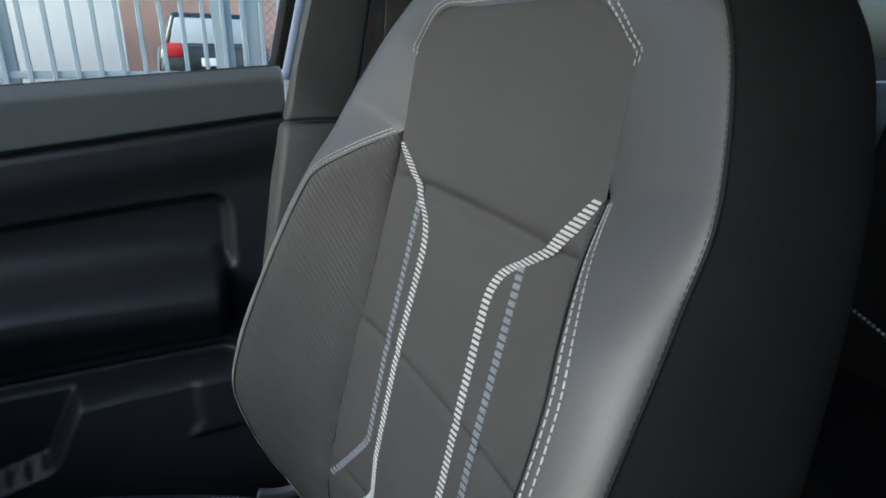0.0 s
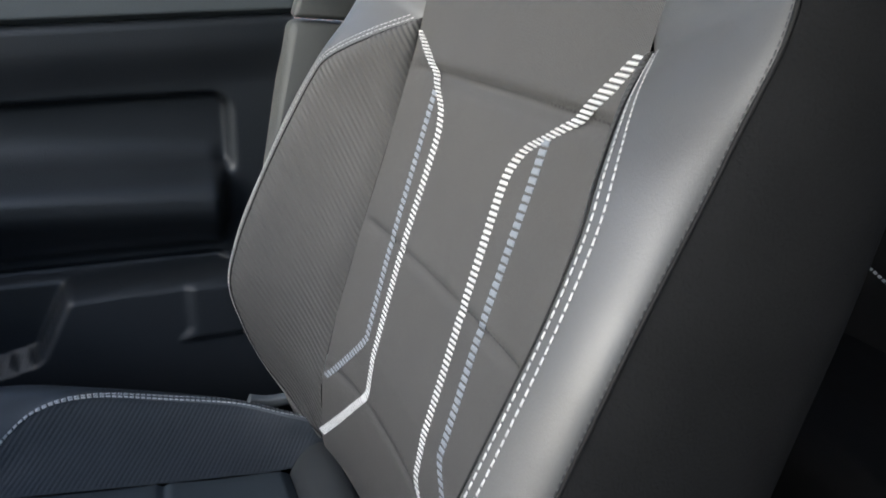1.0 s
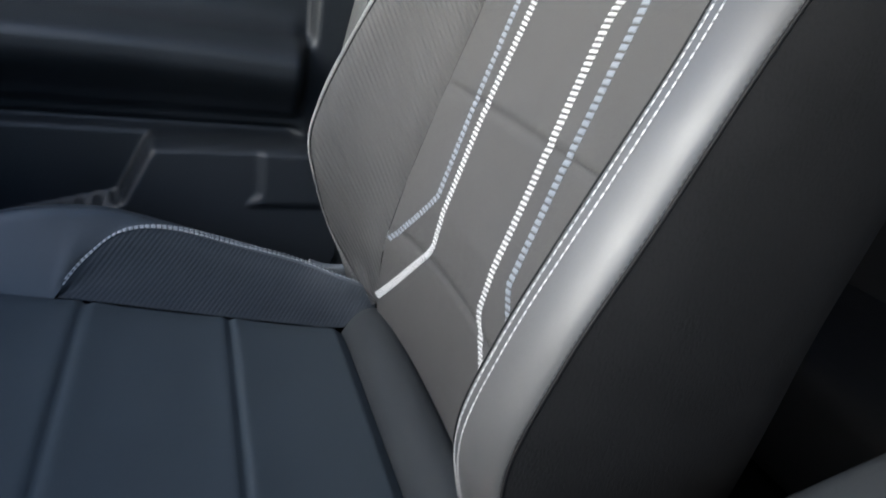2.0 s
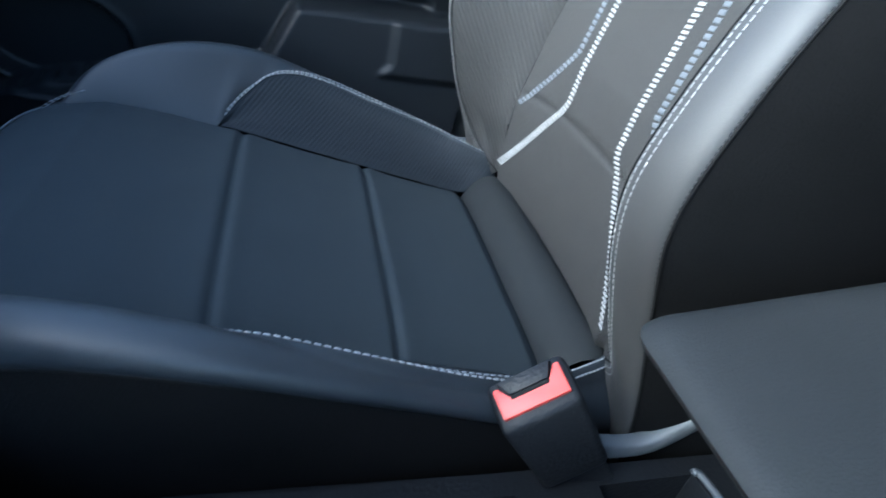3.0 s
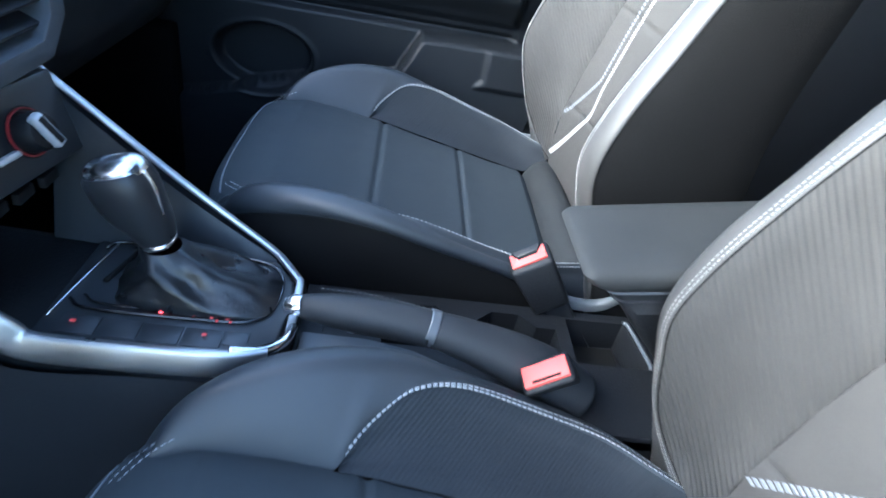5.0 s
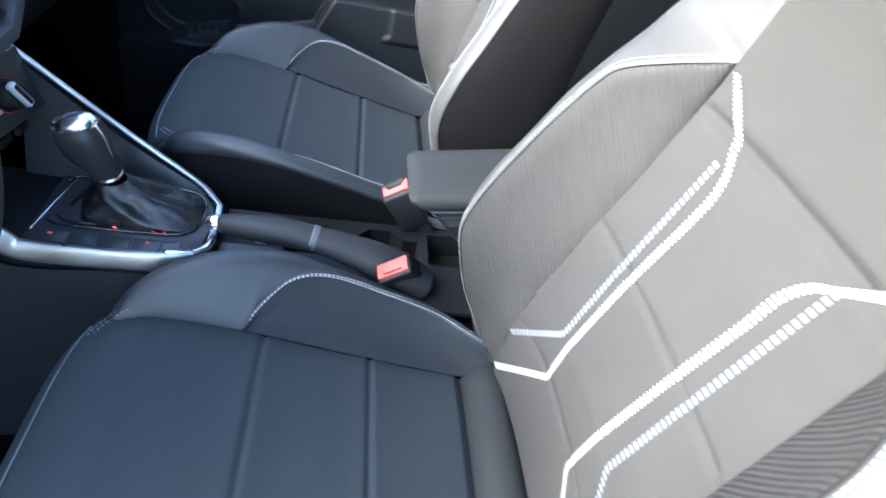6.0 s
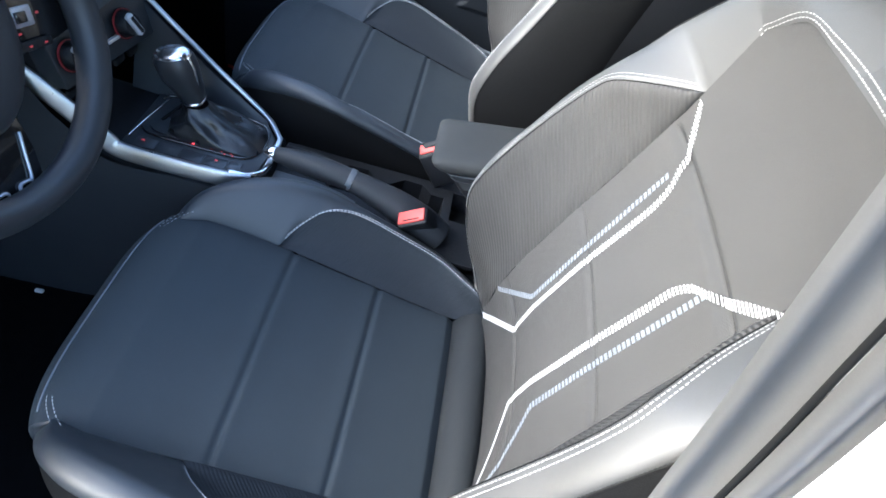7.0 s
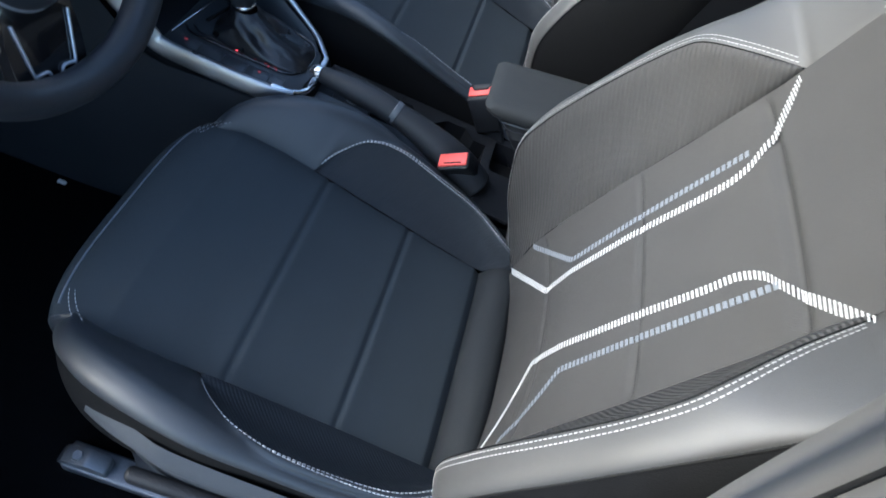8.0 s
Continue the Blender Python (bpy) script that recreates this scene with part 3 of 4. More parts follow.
        mid = back * [1, 0, 1] + [.02, 0, 0]
        part("backrest_rear", sheet("backrest_rear", m(between(back, mid, 8, (.012, 0, 0))), SIDE_CLOTH, out=(1, 0, 0)), seat)
        fat, fat_n, _ = swell(m(skin), .002, (-.6, s * .5, .2))
        for off in (.0042, .0094):
            for rows in (range(2, n1 - 1), range(n1 + 11, k)):
                line, nn = row_on(fat, fat_n, rows, off)
                part("stitching", stitches("stitching", line, nn, SEAM_THREAD, .0046, .0034, .0012, .0005), seat, "white double stitching", "stuff")
        line, nn = row_on(fat[:, ::-1], fat_n[:, ::-1], range(2, n1 + 12), .0016)
        part("stitching", stitches("stitching", line, nn, DARK_THREAD, .0036, .0024, .0007, .0004), seat, "dark stitching beside the side seam", "stuff")
        part("seam", tube("seam", m(seam), .0011, RUBBER, 160, 6), seat)
        part("seam", tube("seam", m(inside[:n1]), .0009, RUBBER, 140, 6), seat)
        marks = STRIPES[outboard, s]
        white, grey = white_path(*marks[:5]), grey_path(*marks[5:])
        part("stripe", stripe("stripe", white, np.interp(np.arange(len(white)), [0, 1, 2, 38, 41, 42, len(white) - 1], [.0108, .0092, .0084, .010, .012, .0138, .0085]), .0046, .58, WHITE_THREAD, s), seat, "white stripe of short printed bars", "stuff")
        part("stripe", stripe("stripe", grey, np.full(len(grey), .0082), .0062, .70, GREY_THREAD, s), seat, "grey stripe of short printed bars", "stuff")
    for z0, sag, pitch in ((.479, 0, .0042), (.325, 0, .0042), (.157, .008, .0046)):
        wide = np.linspace(-.97, .97, 60) * half(PANEL_EDGE, z0)[1]
        zz = z0 + .0025 - sag * (wide / wide[-1]) ** 2
        line = np.array([back_point(np.float64(a), np.float64(b)) for a, b in zip(wide, zz)])
        nn = np.array([back_normal(np.float64(a), np.float64(b)) for a, b in zip(wide, zz)])
        part("stitching", stitches("stitching", line + nn * .0002, nn, DARK_THREAD, pitch, .0026, .0011, .0006), seat, "dark seam stitching", "stuff")
    lip = nose[3] + np.array([-.0006, 0, .0006])
    part("piping", tube("piping", lip[2:-2], .0012, GREY_THREAD, 60, 6), seat, "pale piping along the front edge")
    # base
    for s in (1, -1):
        part("seat_rail", rbox("seat_rail", (.52, .040, .03), STEEL, .004, at=(-.22, .245 * s, -.287)), seat, "bare steel seat rail")
        part("seat_leg", rbox("seat_leg", (.36, .02, .13), PLASTIC, .006, at=(-.2, .225 * s, -.2)), seat)
    for s in (1, -1):
        part("hinge_cover", band("hinge_cover", [(-.030, .262 * s, .040), (-.008, .262 * s, .032), (.020, .262 * s, .030), (.040, .263 * s, .038), (.069, .264 * s, .066), (.11, .266 * s, .105), (.14, .266 * s, .13)], (-.35, 0, 1), .015, .013, HINGE_GREY), seat, "pale grey plastic hinge cover")
    o = outboard
    upper = spline([(.10, .258 * o, .005), (-.1, .262 * o, .042), (-.28, .266 * o, .082), (-.33, .257 * o, .082), (-.375, .244 * o, .064), (-.402, .232 * o, .048)], 40)
    lower = spline([(.10, .25 * o, -.13), (-.1, .262 * o, -.16), (-.28, .262 * o, -.17), (-.39, .232 * o, -.12)], 40)
    ss = np.linspace(0, 1, 24)
    skirt = between(upper, lower, 24) + np.array([0, o, 0]) * (.016 * np.exp(-((ss - .10) / .085) ** 2) + .006 * np.sin(ss * math.pi))[None, :, None]
    part("side_cover", sheet("side_cover", skirt, SEAT_COVER, out=(0, o, 0)), seat, "blue-grey plastic side cover of the seat base")
    part("rail_bracket", prism("rail_bracket", [(-.487, -.272), (-.41, -.272), (-.41, -.245), (-.44, -.235), (-.476, -.250)], (.236 * o, .262 * o), "y", STEEL, .003, 2), seat, "pressed steel rail bracket")
    part("bolt", lathe("bolt", [(.0, .008), (.007, .008), (.0085, .006), (.0085, 0)], STEEL, 6, Matrix.Translation((-.455, .250 * o, -.243))), seat, "hexagon bolt head")
    part("height_lever", rbox("height_lever", (.17, .018, .03), PLASTIC, .007, at=(-.26, .280 * o, -.05)), seat, "black plastic height lever")
    return seat


W_SEATS = .71
front_seat("front_seat", (0, 0, 0), -1, "driver's black sport seat with white and grey stripes")
front_seat("front_seat", (-.029, W_SEATS, .025), 1, "passenger's black sport seat with white and grey stripes")

# ---- centre console ----
YC = .335


def held(name, me, parent, label="", kind=""):
    """A part given in the world's own measures."""
    ob = part(name, me, parent, label, kind)
    top = parent
    while top.parent is not None:
        top = top.parent
    if parent.parent is None:
        ob.matrix_parent_inverse = Matrix.Translation(-Vector(top.location))
    return ob


def plate(name, outer, holes, z, depth, thick, material):
    """A flat top with wells sunk into it: outlines are pairs of x and y."""
    bm = bmesh.new()
    edges, loops = [], []
    for loop in (outer, *holes):
        vs = [bm.verts.new((a, b, z)) for a, b in loop]
        edges += [bm.edges.new((vs[i], vs[(i + 1) % len(vs)])) for i in range(len(vs))]
        loops.append(vs)
    bmesh.ops.triangle_fill(bm, use_beauty=True, use_dissolve=False, edges=edges)
    for k, vs in enumerate(loops):
        d = thick if k == 0 else depth[k - 1]
        low = [bm.verts.new((v.co.x, v.co.y, z - d)) for v in vs]
        for i in range(len(vs)):
            j = (i + 1) % len(vs)
            bm.faces.new((vs[i], vs[j], low[j], low[i]))
        if k:
            bm.faces.new(low)
    return from_bm(name, bm, material, False)


console = thing("centre_console", (-.3, YC, -.30), "black plastic centre console with chrome-edged gear surround and open cup holders", "car console")
cup = [(-.278, .385), (-.250, .417), (-.213, .418), (-.197, .397), (-.167, .397), (-.143, .419), (-.107, .419), (-.087, .399), (-.062, .399), (-.062, .345), (-.278, .345)]
bin_hole = [(-.046, .345), (-.045, .421), (.034, .424), (.046, .345)]
sock = [(-.345, .372), (-.338, .402), (-.325, .41), (-.30, .408), (-.288, .395), (-.288, .352), (-.345, .352)]
held("console_top", plate("console_top", [(-.372, .245), (-.372, .432), (.26, .442), (.26, .245)], [cup, bin_hole, sock], .05, [.075, .045, .004], .02, PLASTIC), console)
held("side_wall", prism("side_wall", [(-.36, -.30), (.26, -.30), (.26, .046), (-.36, .046)], (.428, .440), "y", PLASTIC, .003), console)
held("side_wall", prism("side_wall", [(-.36, -.30), (.26, -.30), (.26, .046), (-.36, .046)], (.245, .257), "y", PLASTIC, .003), console)
held("rim", tube("rim", [(.034, .424, .051), (.040, .420, .051), (.046, .374, .051), (.048, .345, .051)], .003, PANEL_GREY, 30, 8), console, "grey rim of the storage bin")
held("divider", rbox("divider", (.012, .05, .07), PLASTIC, .003, 2, (-.055, .372, .01)), console)
held("mat", rbox("mat", (.075, .06, .004), RUBBER, .001, 1, (-.008, .385, .010)), console)
held("side_ledge", prism("side_ledge", [(-.365, .25), (-.365, .33), (-.294, .329), (-.245, .319), (-.215, .306), (-.205, .25)], (.052, .071), "z", PANEL_GREY, .004, 2), console, "smooth grey side ledge")
# raised front with the gear panel
held("front_body", prism("front_body", [(-.80, -.30), (-.37, -.30), (-.372, .07), (-.60, .085), (-.80, .10)], (.248, .425), "y", PLASTIC, .012, 3), console)
held("gear_panel", prism("gear_panel", [(-.600, .262), (-.430, .262), (-.381, .288), (-.378, .34), (-.381, .379), (-.405, .413), (-.600, .415)], (.070, .094), "z", GEAR_PANEL, .004, 2), console, "satin dark gear selector panel")
held("gear_frame", tube("gear_frame", [(-.585, .315, .0965), (-.56, .303, .0965), (-.44, .304, .0965), (-.408, .311, .0965), (-.393, .333, .0965), (-.392, .370, .0965), (-.400, .392, .0965), (-.418, .404, .0965), (-.46, .410, .0965), (-.57, .412, .0965), (-.587, .398, .0965)], .0018, GLOSS, 90, 8), console)
held("gear_frame", tube("gear_frame", [(-.575, .322, .0965), (-.55, .311, .0965), (-.44, .312, .0965), (-.412, .318, .0965), (-.400, .336, .0965), (-.399, .368, .0965), (-.406, .386, .0965), (-.422, .397, .0965), (-.46, .402, .0965), (-.56, .404, .0965)], .0012, GLOSS, 90, 8), console)
held("panel_edge", tube("panel_edge", [(-.594, .290, .0955), (-.587, .35, .0955), (-.578, .408, .0955)], .0014, CHROME, 12, 6), console, "thin chrome line")
held("card_slot", tube("card_slot", [(-.566, .346, .0950), (-.558, .38, .0950), (-.551, .413, .0950)], .003, RUBBER, 12, 8), console)
for x, y, w, l in ((-.563, .283, .034, .024), (-.5265, .282, .036, .024), (-.4885, .281, .036, .024), (-.4505, .281, .036, .024), (-.4195, .284, .022, .019)):
    held("button", rbox("button", (w, l, .004), GEAR_PANEL, .0008, 2, (x, y, .0933)), console)
held("indicator", rbox("indicator", (.006, .0045, .004), LED, .0015, 2, (-.497, .3085, .0985)), console, "glowing red gear indicator")
for x, y, w in ((-.568, .284, .011), (-.466, .3075, .006), (-.449, .307, .007), (-.443, .303, .006), (-.434, .3075, .008), (-.430, .303, .005), (-.449, .283, .009)):
    held("marking", rbox("marking", (w * .5, .003, .002), DIM_LED, .0006, 1, (x, y, .0980)), console, "small dim red marking")
# chrome and silver edges
held("chrome_trim", band("chrome_trim", [(-.372, .300, .094), (-.3735, .335, .092), (-.3755, .382, .0895), (-.378, .390, .089), (-.384, .399, .089), (-.400, .4205, .0895), (-.4055, .4260, .0915), (-.412, .4285, .0955), (-.43, .434, .106), (-.52, .440, .172), (-.60, .443, .238), (-.642, .445, .272)], (0, .35, 1), .0070, .009, SATIN_CHROME), console, "bright satin chrome edge trim")
held("chrome_trim", tube("chrome_trim", [(-.370, .31, .094), (-.374, .285, .098), (-.390, .266, .101), (-.42, .259, .104)], .005, CHROME, 30), console, "bright chrome edge trim")
held("silver_strip", band("silver_strip", [(-.385, .262, .093), (-.42, .254, .093), (-.50, .250, .094), (-.585, .248, .098), (-.605, .246, .115), (-.635, .242, .146), (-.665, .239, .176), (-.70, .236, .206), (-.76, .23, .25)], (0, .30, 1), .028, .010, STRIP_METAL), console, "wide satin silver edge strip")
held("flank", sheet("flank", between(spline([(-.41, .428, .085), (-.52, .434, .16), (-.63, .438, .255)], 20), spline([(-.41, .412, .07), (-.52, .412, .085), (-.65, .415, .09)], 20), 6), GEAR_PANEL, out=(0, -1, .3)), console)
held("flank", sheet("flank", between(spline([(-.41, .442, .085), (-.52, .447, .16), (-.65, .452, .265)], 20), spline([(-.40, .445, -.30), (-.52, .452, -.30), (-.66, .455, -.30)], 20), 6), SOFT_PLASTIC, out=(0, 1, .1)), console)
held("flank", sheet("flank", between(spline([(-.375, .243, .078), (-.50, .241, .078), (-.61, .239, .078), (-.66, .226, .15), (-.76, .21, .26), (-1.15, .20, .26)], 40), spline([(-.375, .235, -.30), (-.5, .232, -.30), (-.61, .225, -.30), (-.7, .215, -.30), (-.80, .21, -.30), (-1.15, .2, -.30)], 40), 6), SOFT_PLASTIC, out=(0, -1, .1)), console)

# power socket with its plug
plug = thing("power_socket_cover", (-.311, .376, .0462), "round black 12 V socket cover in a chrome ring", "socket cover")
part("ring", lathe("ring", [(.0160, 0), (.0170, .004), (.0205, .004), (.0215, 0)], BRIGHT_TRIM, 28), plug, "chrome ring")
part("cover", lathe("cover", [(.0, .024), (.010, .024), (.0125, .0215), (.013, .004), (.016, .002), (.016, 0)], RUBBER, 28), plug)
txt = bpy.data.curves.new("writing", "FONT")
txt.body, txt.size, txt.align_x, txt.align_y, txt.extrude = "12 V", .0070, "CENTER", "CENTER", .0002
tmp = bpy.data.objects.new("writing_curve", txt)
scene.collection.objects.link(tmp)
bpy.context.view_layer.update()
me = bpy.data.meshes.new_from_object(tmp.evaluated_get(bpy.context.evaluated_depsgraph_get()))
bpy.data.objects.remove(tmp)
me.materials.clear()
me.materials.append(ICON)
me.transform(Matrix.Translation((0, 0, .0245)) @ Matrix.Rotation(radians(-75), 4, "Z"))
part("writing", me, plug, "white 12 V print")
plug.scale = (.80, .80, .92)

# gear lever
lever = thing("gear_lever", (-.475, .350, .094), "automatic gear lever with gathered leather boot and chrome cap", "gear lever")
rings = []
for k, (t, a, b) in enumerate(((0, .078, .044), (.08, .078, .045), (.22, .068, .042), (.38, .055, .038), (.52, .041, .034), (.66, .034, .030), (.78, .028, .026), (.88, .024, .022), (1, .020, .019))):
    row = []
    for i in range(72):
        an = 2 * math.pi * i / 72
        c, s = math.cos(an), math.sin(an)
        p = .55 + .45 * t
        fold = 1 + (.10 * math.sin(an * 5 + 6 * t) + .06 * math.sin(an * 9 - 9 * t)) * math.sin(math.pi * t) + .07 * math.sin(t * 20 + an * 2) * math.sin(math.pi * t)
        row.append((a * np.sign(c) * abs(c) ** p * fold + .006 - .039 * t, b * np.sign(s) * abs(s) ** p * fold, .004 + .050 * t ** 1.1 + .006 * math.sin(an * 4 + 3) * math.sin(math.pi * t)))
    rings.append(row + [row[0]])
part("boot", sheet("boot", np.array(rings), BOOT_LEATHER, out=None, flip=True), lever, "gathered black leather boot")
axis = Matrix.Translation((-.033, 0, .056)) @ Matrix.Rotation(radians(-15), 4, "Y") @ Matrix.Diagonal((.96, 1.05, 1.10, 1))


def oval(name, rows, material, n=36, m=Matrix()):
    """A closed shape of oval slices: height, half lengths in x and y, shift in x."""
    v, f = [], []
    for z, a, b, sx in rows:
        for i in range(n):
            an = 2 * math.pi * i / n
            c, s = math.cos(an), math.sin(an)
            v.append(m @ Vector((sx + a * np.sign(c) * abs(c) ** .8, b * np.sign(s) * abs(s) ** .8, z)))
    k = len(rows)
    f = [(i * n + j, i * n + (j + 1) % n, (i + 1) * n + (j + 1) % n, (i + 1) * n + j) for i in range(k - 1) for j in range(n)]
    f += [tuple(range(n))[::-1], tuple((k - 1) * n + j for j in range(n))]
    me = mesh(name, v, f, material)
    me.set_sharp_from_angle(angle=radians(50))
    return me


part("ring", oval("ring", [(0, .0165, .0165, 0), (.0015, .018, .018, 0), (.004, .018, .018, 0), (.0055, .0165, .0165, 0)], CHROME, m=axis), lever, "chrome ring")
part("knob", oval("knob", [(.005, .0175, .0165, 0), (.012, .0200, .0180, 0), (.022, .0235, .0205, -.002), (.034, .0275, .024, -.006), (.048, .0305, .026, -.008), (.062, .0315, .0265, -.009), (.071, .0305, .0255, -.010), (.076, .028, .0235, -.010)], BLACK_LEATHER, m=axis), lever, "black leather knob")
part("cap", oval("cap", [(.0735, .0300, .0225, -.010), (.078, .0285, .0205, -.010), (.082, .0245, .0165, -.010), (.0845, .0185, .011, -.010), (.0855, .009, .005, -.010)], CHROME, m=axis), lever, "polished chrome cap")
part("trim_strip", tube("trim_strip", [axis @ Vector(q) for q in ((.019, -.006, .074), (.0222, -.006, .060), (.0215, -.006, .045), (.0178, -.006, .026), (.0165, -.006, .008))], .0022, CHROME, 40, 8), lever, "slim chrome strip")

# handbrake
brake = thing("handbrake", (-.22, .305, .05), "black leather handbrake lever with a chrome button", "handbrake")
held("grip", tube("grip", [(-.362, .322, .112), (-.345, .320, .114), (-.30, .316, .115), (-.26, .312, .1145), (-.232, .309, .1125)], [.0130, .0180, .0200, .0200, .0195], BRAKE_LEATHER, 40, 20), brake)
held("collar", tube("collar", [(-.236, .3095, .1155), (-.226, .3085, .1135)], .0195, PANEL_GREY, 6, 20), brake)
held("boot", tube("boot", [(-.228, .3085, .113), (-.20, .306, .108), (-.15, .302, .094), (-.10, .298, .074), (-.06, .295, .05)], [.019, .023, .028, .031, .03], BRAKE_LEATHER, 40, 20), brake, "black leather handbrake boot")
held("button", tube("button", [(-.381, .3235, .110), (-.376, .323, .111), (-.362, .322, .1135)], [.008, .0115, .0115], CHROME, 10, 16), brake, "chrome release button")
seam = spline([(-.345, .325, .1335), (-.30, .321, .1363), (-.26, .317, .1345), (-.236, .314, .1325)], 40)
held("stitching", stitches("stitching", seam + np.array([0, .004, -.001]), np.tile([0, .3, 1], (40, 1)), GRIP_THREAD, .005, .0035, .0011), brake, "fine seam stitching", "stuff")

# armrest
armrest = thing("armrest", (.06, YC, .05), "dark cloth centre armrest with a padded lid", "armrest")
tip = Matrix.Translation((-.11, 0, .20)) @ Matrix.Rotation(radians(-10), 4, "Y") @ Matrix.Translation((.11, 0, -.20))


def padded(name, rings, material, m=Matrix()):
    """A pad of rounded outlines, one above another: height, and how far each draws in at the front and at the sides (below zero it spreads on the passenger's side)."""
    v, f, n = [], [], 0
    for z, front, side in rings:
        x0, x1, y0, y1, r = -.108 + front, .216, .268 + abs(side), .390 - side, .013
        loop = []
        for cx, cy, a0 in ((x0 + r, y0 + r, 180), (x1 - r, y0 + r - .004, 270), (x1 - r, y1 - r + .006, 0), (x0 + r, y1 - r, 90)):
            loop += [(cx + r * math.cos(radians(a0 + 15 * i)), cy + r * math.sin(radians(a0 + 15 * i)), z) for i in range(7)]
        n = len(loop)
        v += [m @ Vector(q) for q in loop]
    k = len(rings)
    f = [(i * n + j, i * n + (j + 1) % n, (i + 1) * n + (j + 1) % n, (i + 1) * n + j) for i in range(k - 1) for j in range(n)]
    f += [tuple(range(n))[::-1], tuple((k - 1) * n + j for j in range(n))]
    bm = bmesh.new()
    vs = [bm.verts.new(q) for q in v]
    for q in f:
        bm.faces.new([vs[i] for i in q])
    return from_bm(name, bm, material)


held("lid", padded("lid", [(.203, .032, .012), (.208, .026, .007), (.211, .020, .004), (.216, .011, .001), (.222, .003, 0), (.228, .0005, .0005), (.2325, .003, .003), (.2355, .008, .008), (.237, .020, .018), (.2375, .045, .034)], FABRIC_ARM, tip), armrest, "padded cloth lid")
held("lid_edge", padded("lid_edge", [(.2055, .027, .007), (.2065, .0235, .005), (.2080, .0225, .005), (.2090, .025, .007)], PANEL_GREY, tip), armrest, "thin pale piping")
held("lid_edge", padded("lid_edge", [(.1945, .036, .009), (.1955, .032, .006), (.1970, .031, .006), (.1980, .035, .009)], SOFT_PLASTIC, tip), armrest, "thin pale piping")
held("base", padded("base", [(.015, .148, -.042), (.06, .121, -.032), (.12, .083, -.019), (.163, .056, -.007), (.185, .043, .002), (.196, .034, .007), (.206, .028, .008)], PLASTIC, tip), armrest, "dark lower half of the armrest")


def buckle(at, side, notch, lean):
    b = thing("seat_belt_buckle", at, "black seat belt buckle with a red release button", "seat belt buckle", "belt buckles")
    b.rotation_euler = (radians(lean), radians(-36), 0)
    bm = bmesh.new()
    bmesh.ops.create_cube(bm, size=1)
    for v in bm.verts:
        k = 1.0 if v.co.z > 0 else .86
        v.co = Vector((v.co.x * .055 * k, v.co.y * .032 * k, v.co.z * .078 - .037 + (.006 * (1 if v.co.y * side < 0 else -1) if v.co.z > 0 else 0)))
    bmesh.ops.bevel(bm, geom=bm.edges[:], offset=.005, segments=3, profile=.5, affect="EDGES")
    part("housing", from_bm("housing", bm, PLASTIC), b)
    tilt = Matrix.Rotation(radians(-22 * side), 3, "X")
    part("release_button", prism("release_button", [(-.0225, -.0095), (.0225, -.0095), (.0225, .0105), (.0185, .0105), (.0135, .0005), (-.0135, .0005), (-.0185, .0105), (-.0225, .0105)] if notch else [(-.0235, -.0115), (.0235, -.0115), (.0235, .0115), (-.0235, .0115)], (-.002, .0055), "z", RED, .0012, 2), b, "red release button").rotation_euler = tilt.to_euler()
    if notch:
        part("lip", prism("lip", [(-.0185, .0135), (.0185, .0135), (.0130, .0030), (-.0130, .0030)], (-.002, .0068), "z", PLASTIC, .0008, 2), b, "black lip over the slot").rotation_euler = tilt.to_euler()
    part("slot", rbox("slot", (.026 if notch else .030, .003, .003), RUBBER, .0006, 1, (0, .0016 if notch else -.0075, .0046)), b).rotation_euler = tilt.to_euler()
    part("stalk", rbox("stalk", (.034, .012, .13), PLASTIC, .004, 2, (.004, 0, -.135)), b)
    return b


buckle((-.115, .266, .110), 1, False, 34)
buckle((-.109, .441, .123), -1, True, -6)

# ---- steering wheel ----
wheel = thing("steering_wheel", (-.557, .012, .413), "black leather steering wheel with silver details and control buttons", "steering wheel")
wheel.rotation_euler = (Matrix.Rotation(radians(73), 3, "Y") @ Matrix.Rotation(radians(-14), 3, "Z")).to_euler()
bm = bmesh.new()
vs = []
for i in range(96):
    a = 2 * math.pi * i / 96
    flat = 1 - .04 * max(0, math.cos(a)) ** 6
    ring = []
    for j in range(16):
        b = 2 * math.pi * j / 16
        r = (.1625 + .0175 * math.cos(b)) * flat
        ring.append(bm.verts.new((r * math.cos(a), r * math.sin(a), .0195 * math.sin(b))))
    vs.append(ring)
for i in range(96):
    for j in range(16):
        bm.faces.new((vs[i][j], vs[(i + 1) % 96][j], vs[(i + 1) % 96][(j + 1) % 16], vs[i][(j + 1) % 16]))
part("rim", from_bm("rim", bm, WHEEL_LEATHER), wheel, "black leather rim")
shield = [(-.060, .060), (-.040, .072), (-.01, .0735), (.02, .069), (.045, .058), (.066, .042), (.080, .022), (.085, .0)]
shield = np.array(shield + [(a, -b) for a, b in shield[-2::-1]] + [(-.068, -.03), (-.068, .03)])


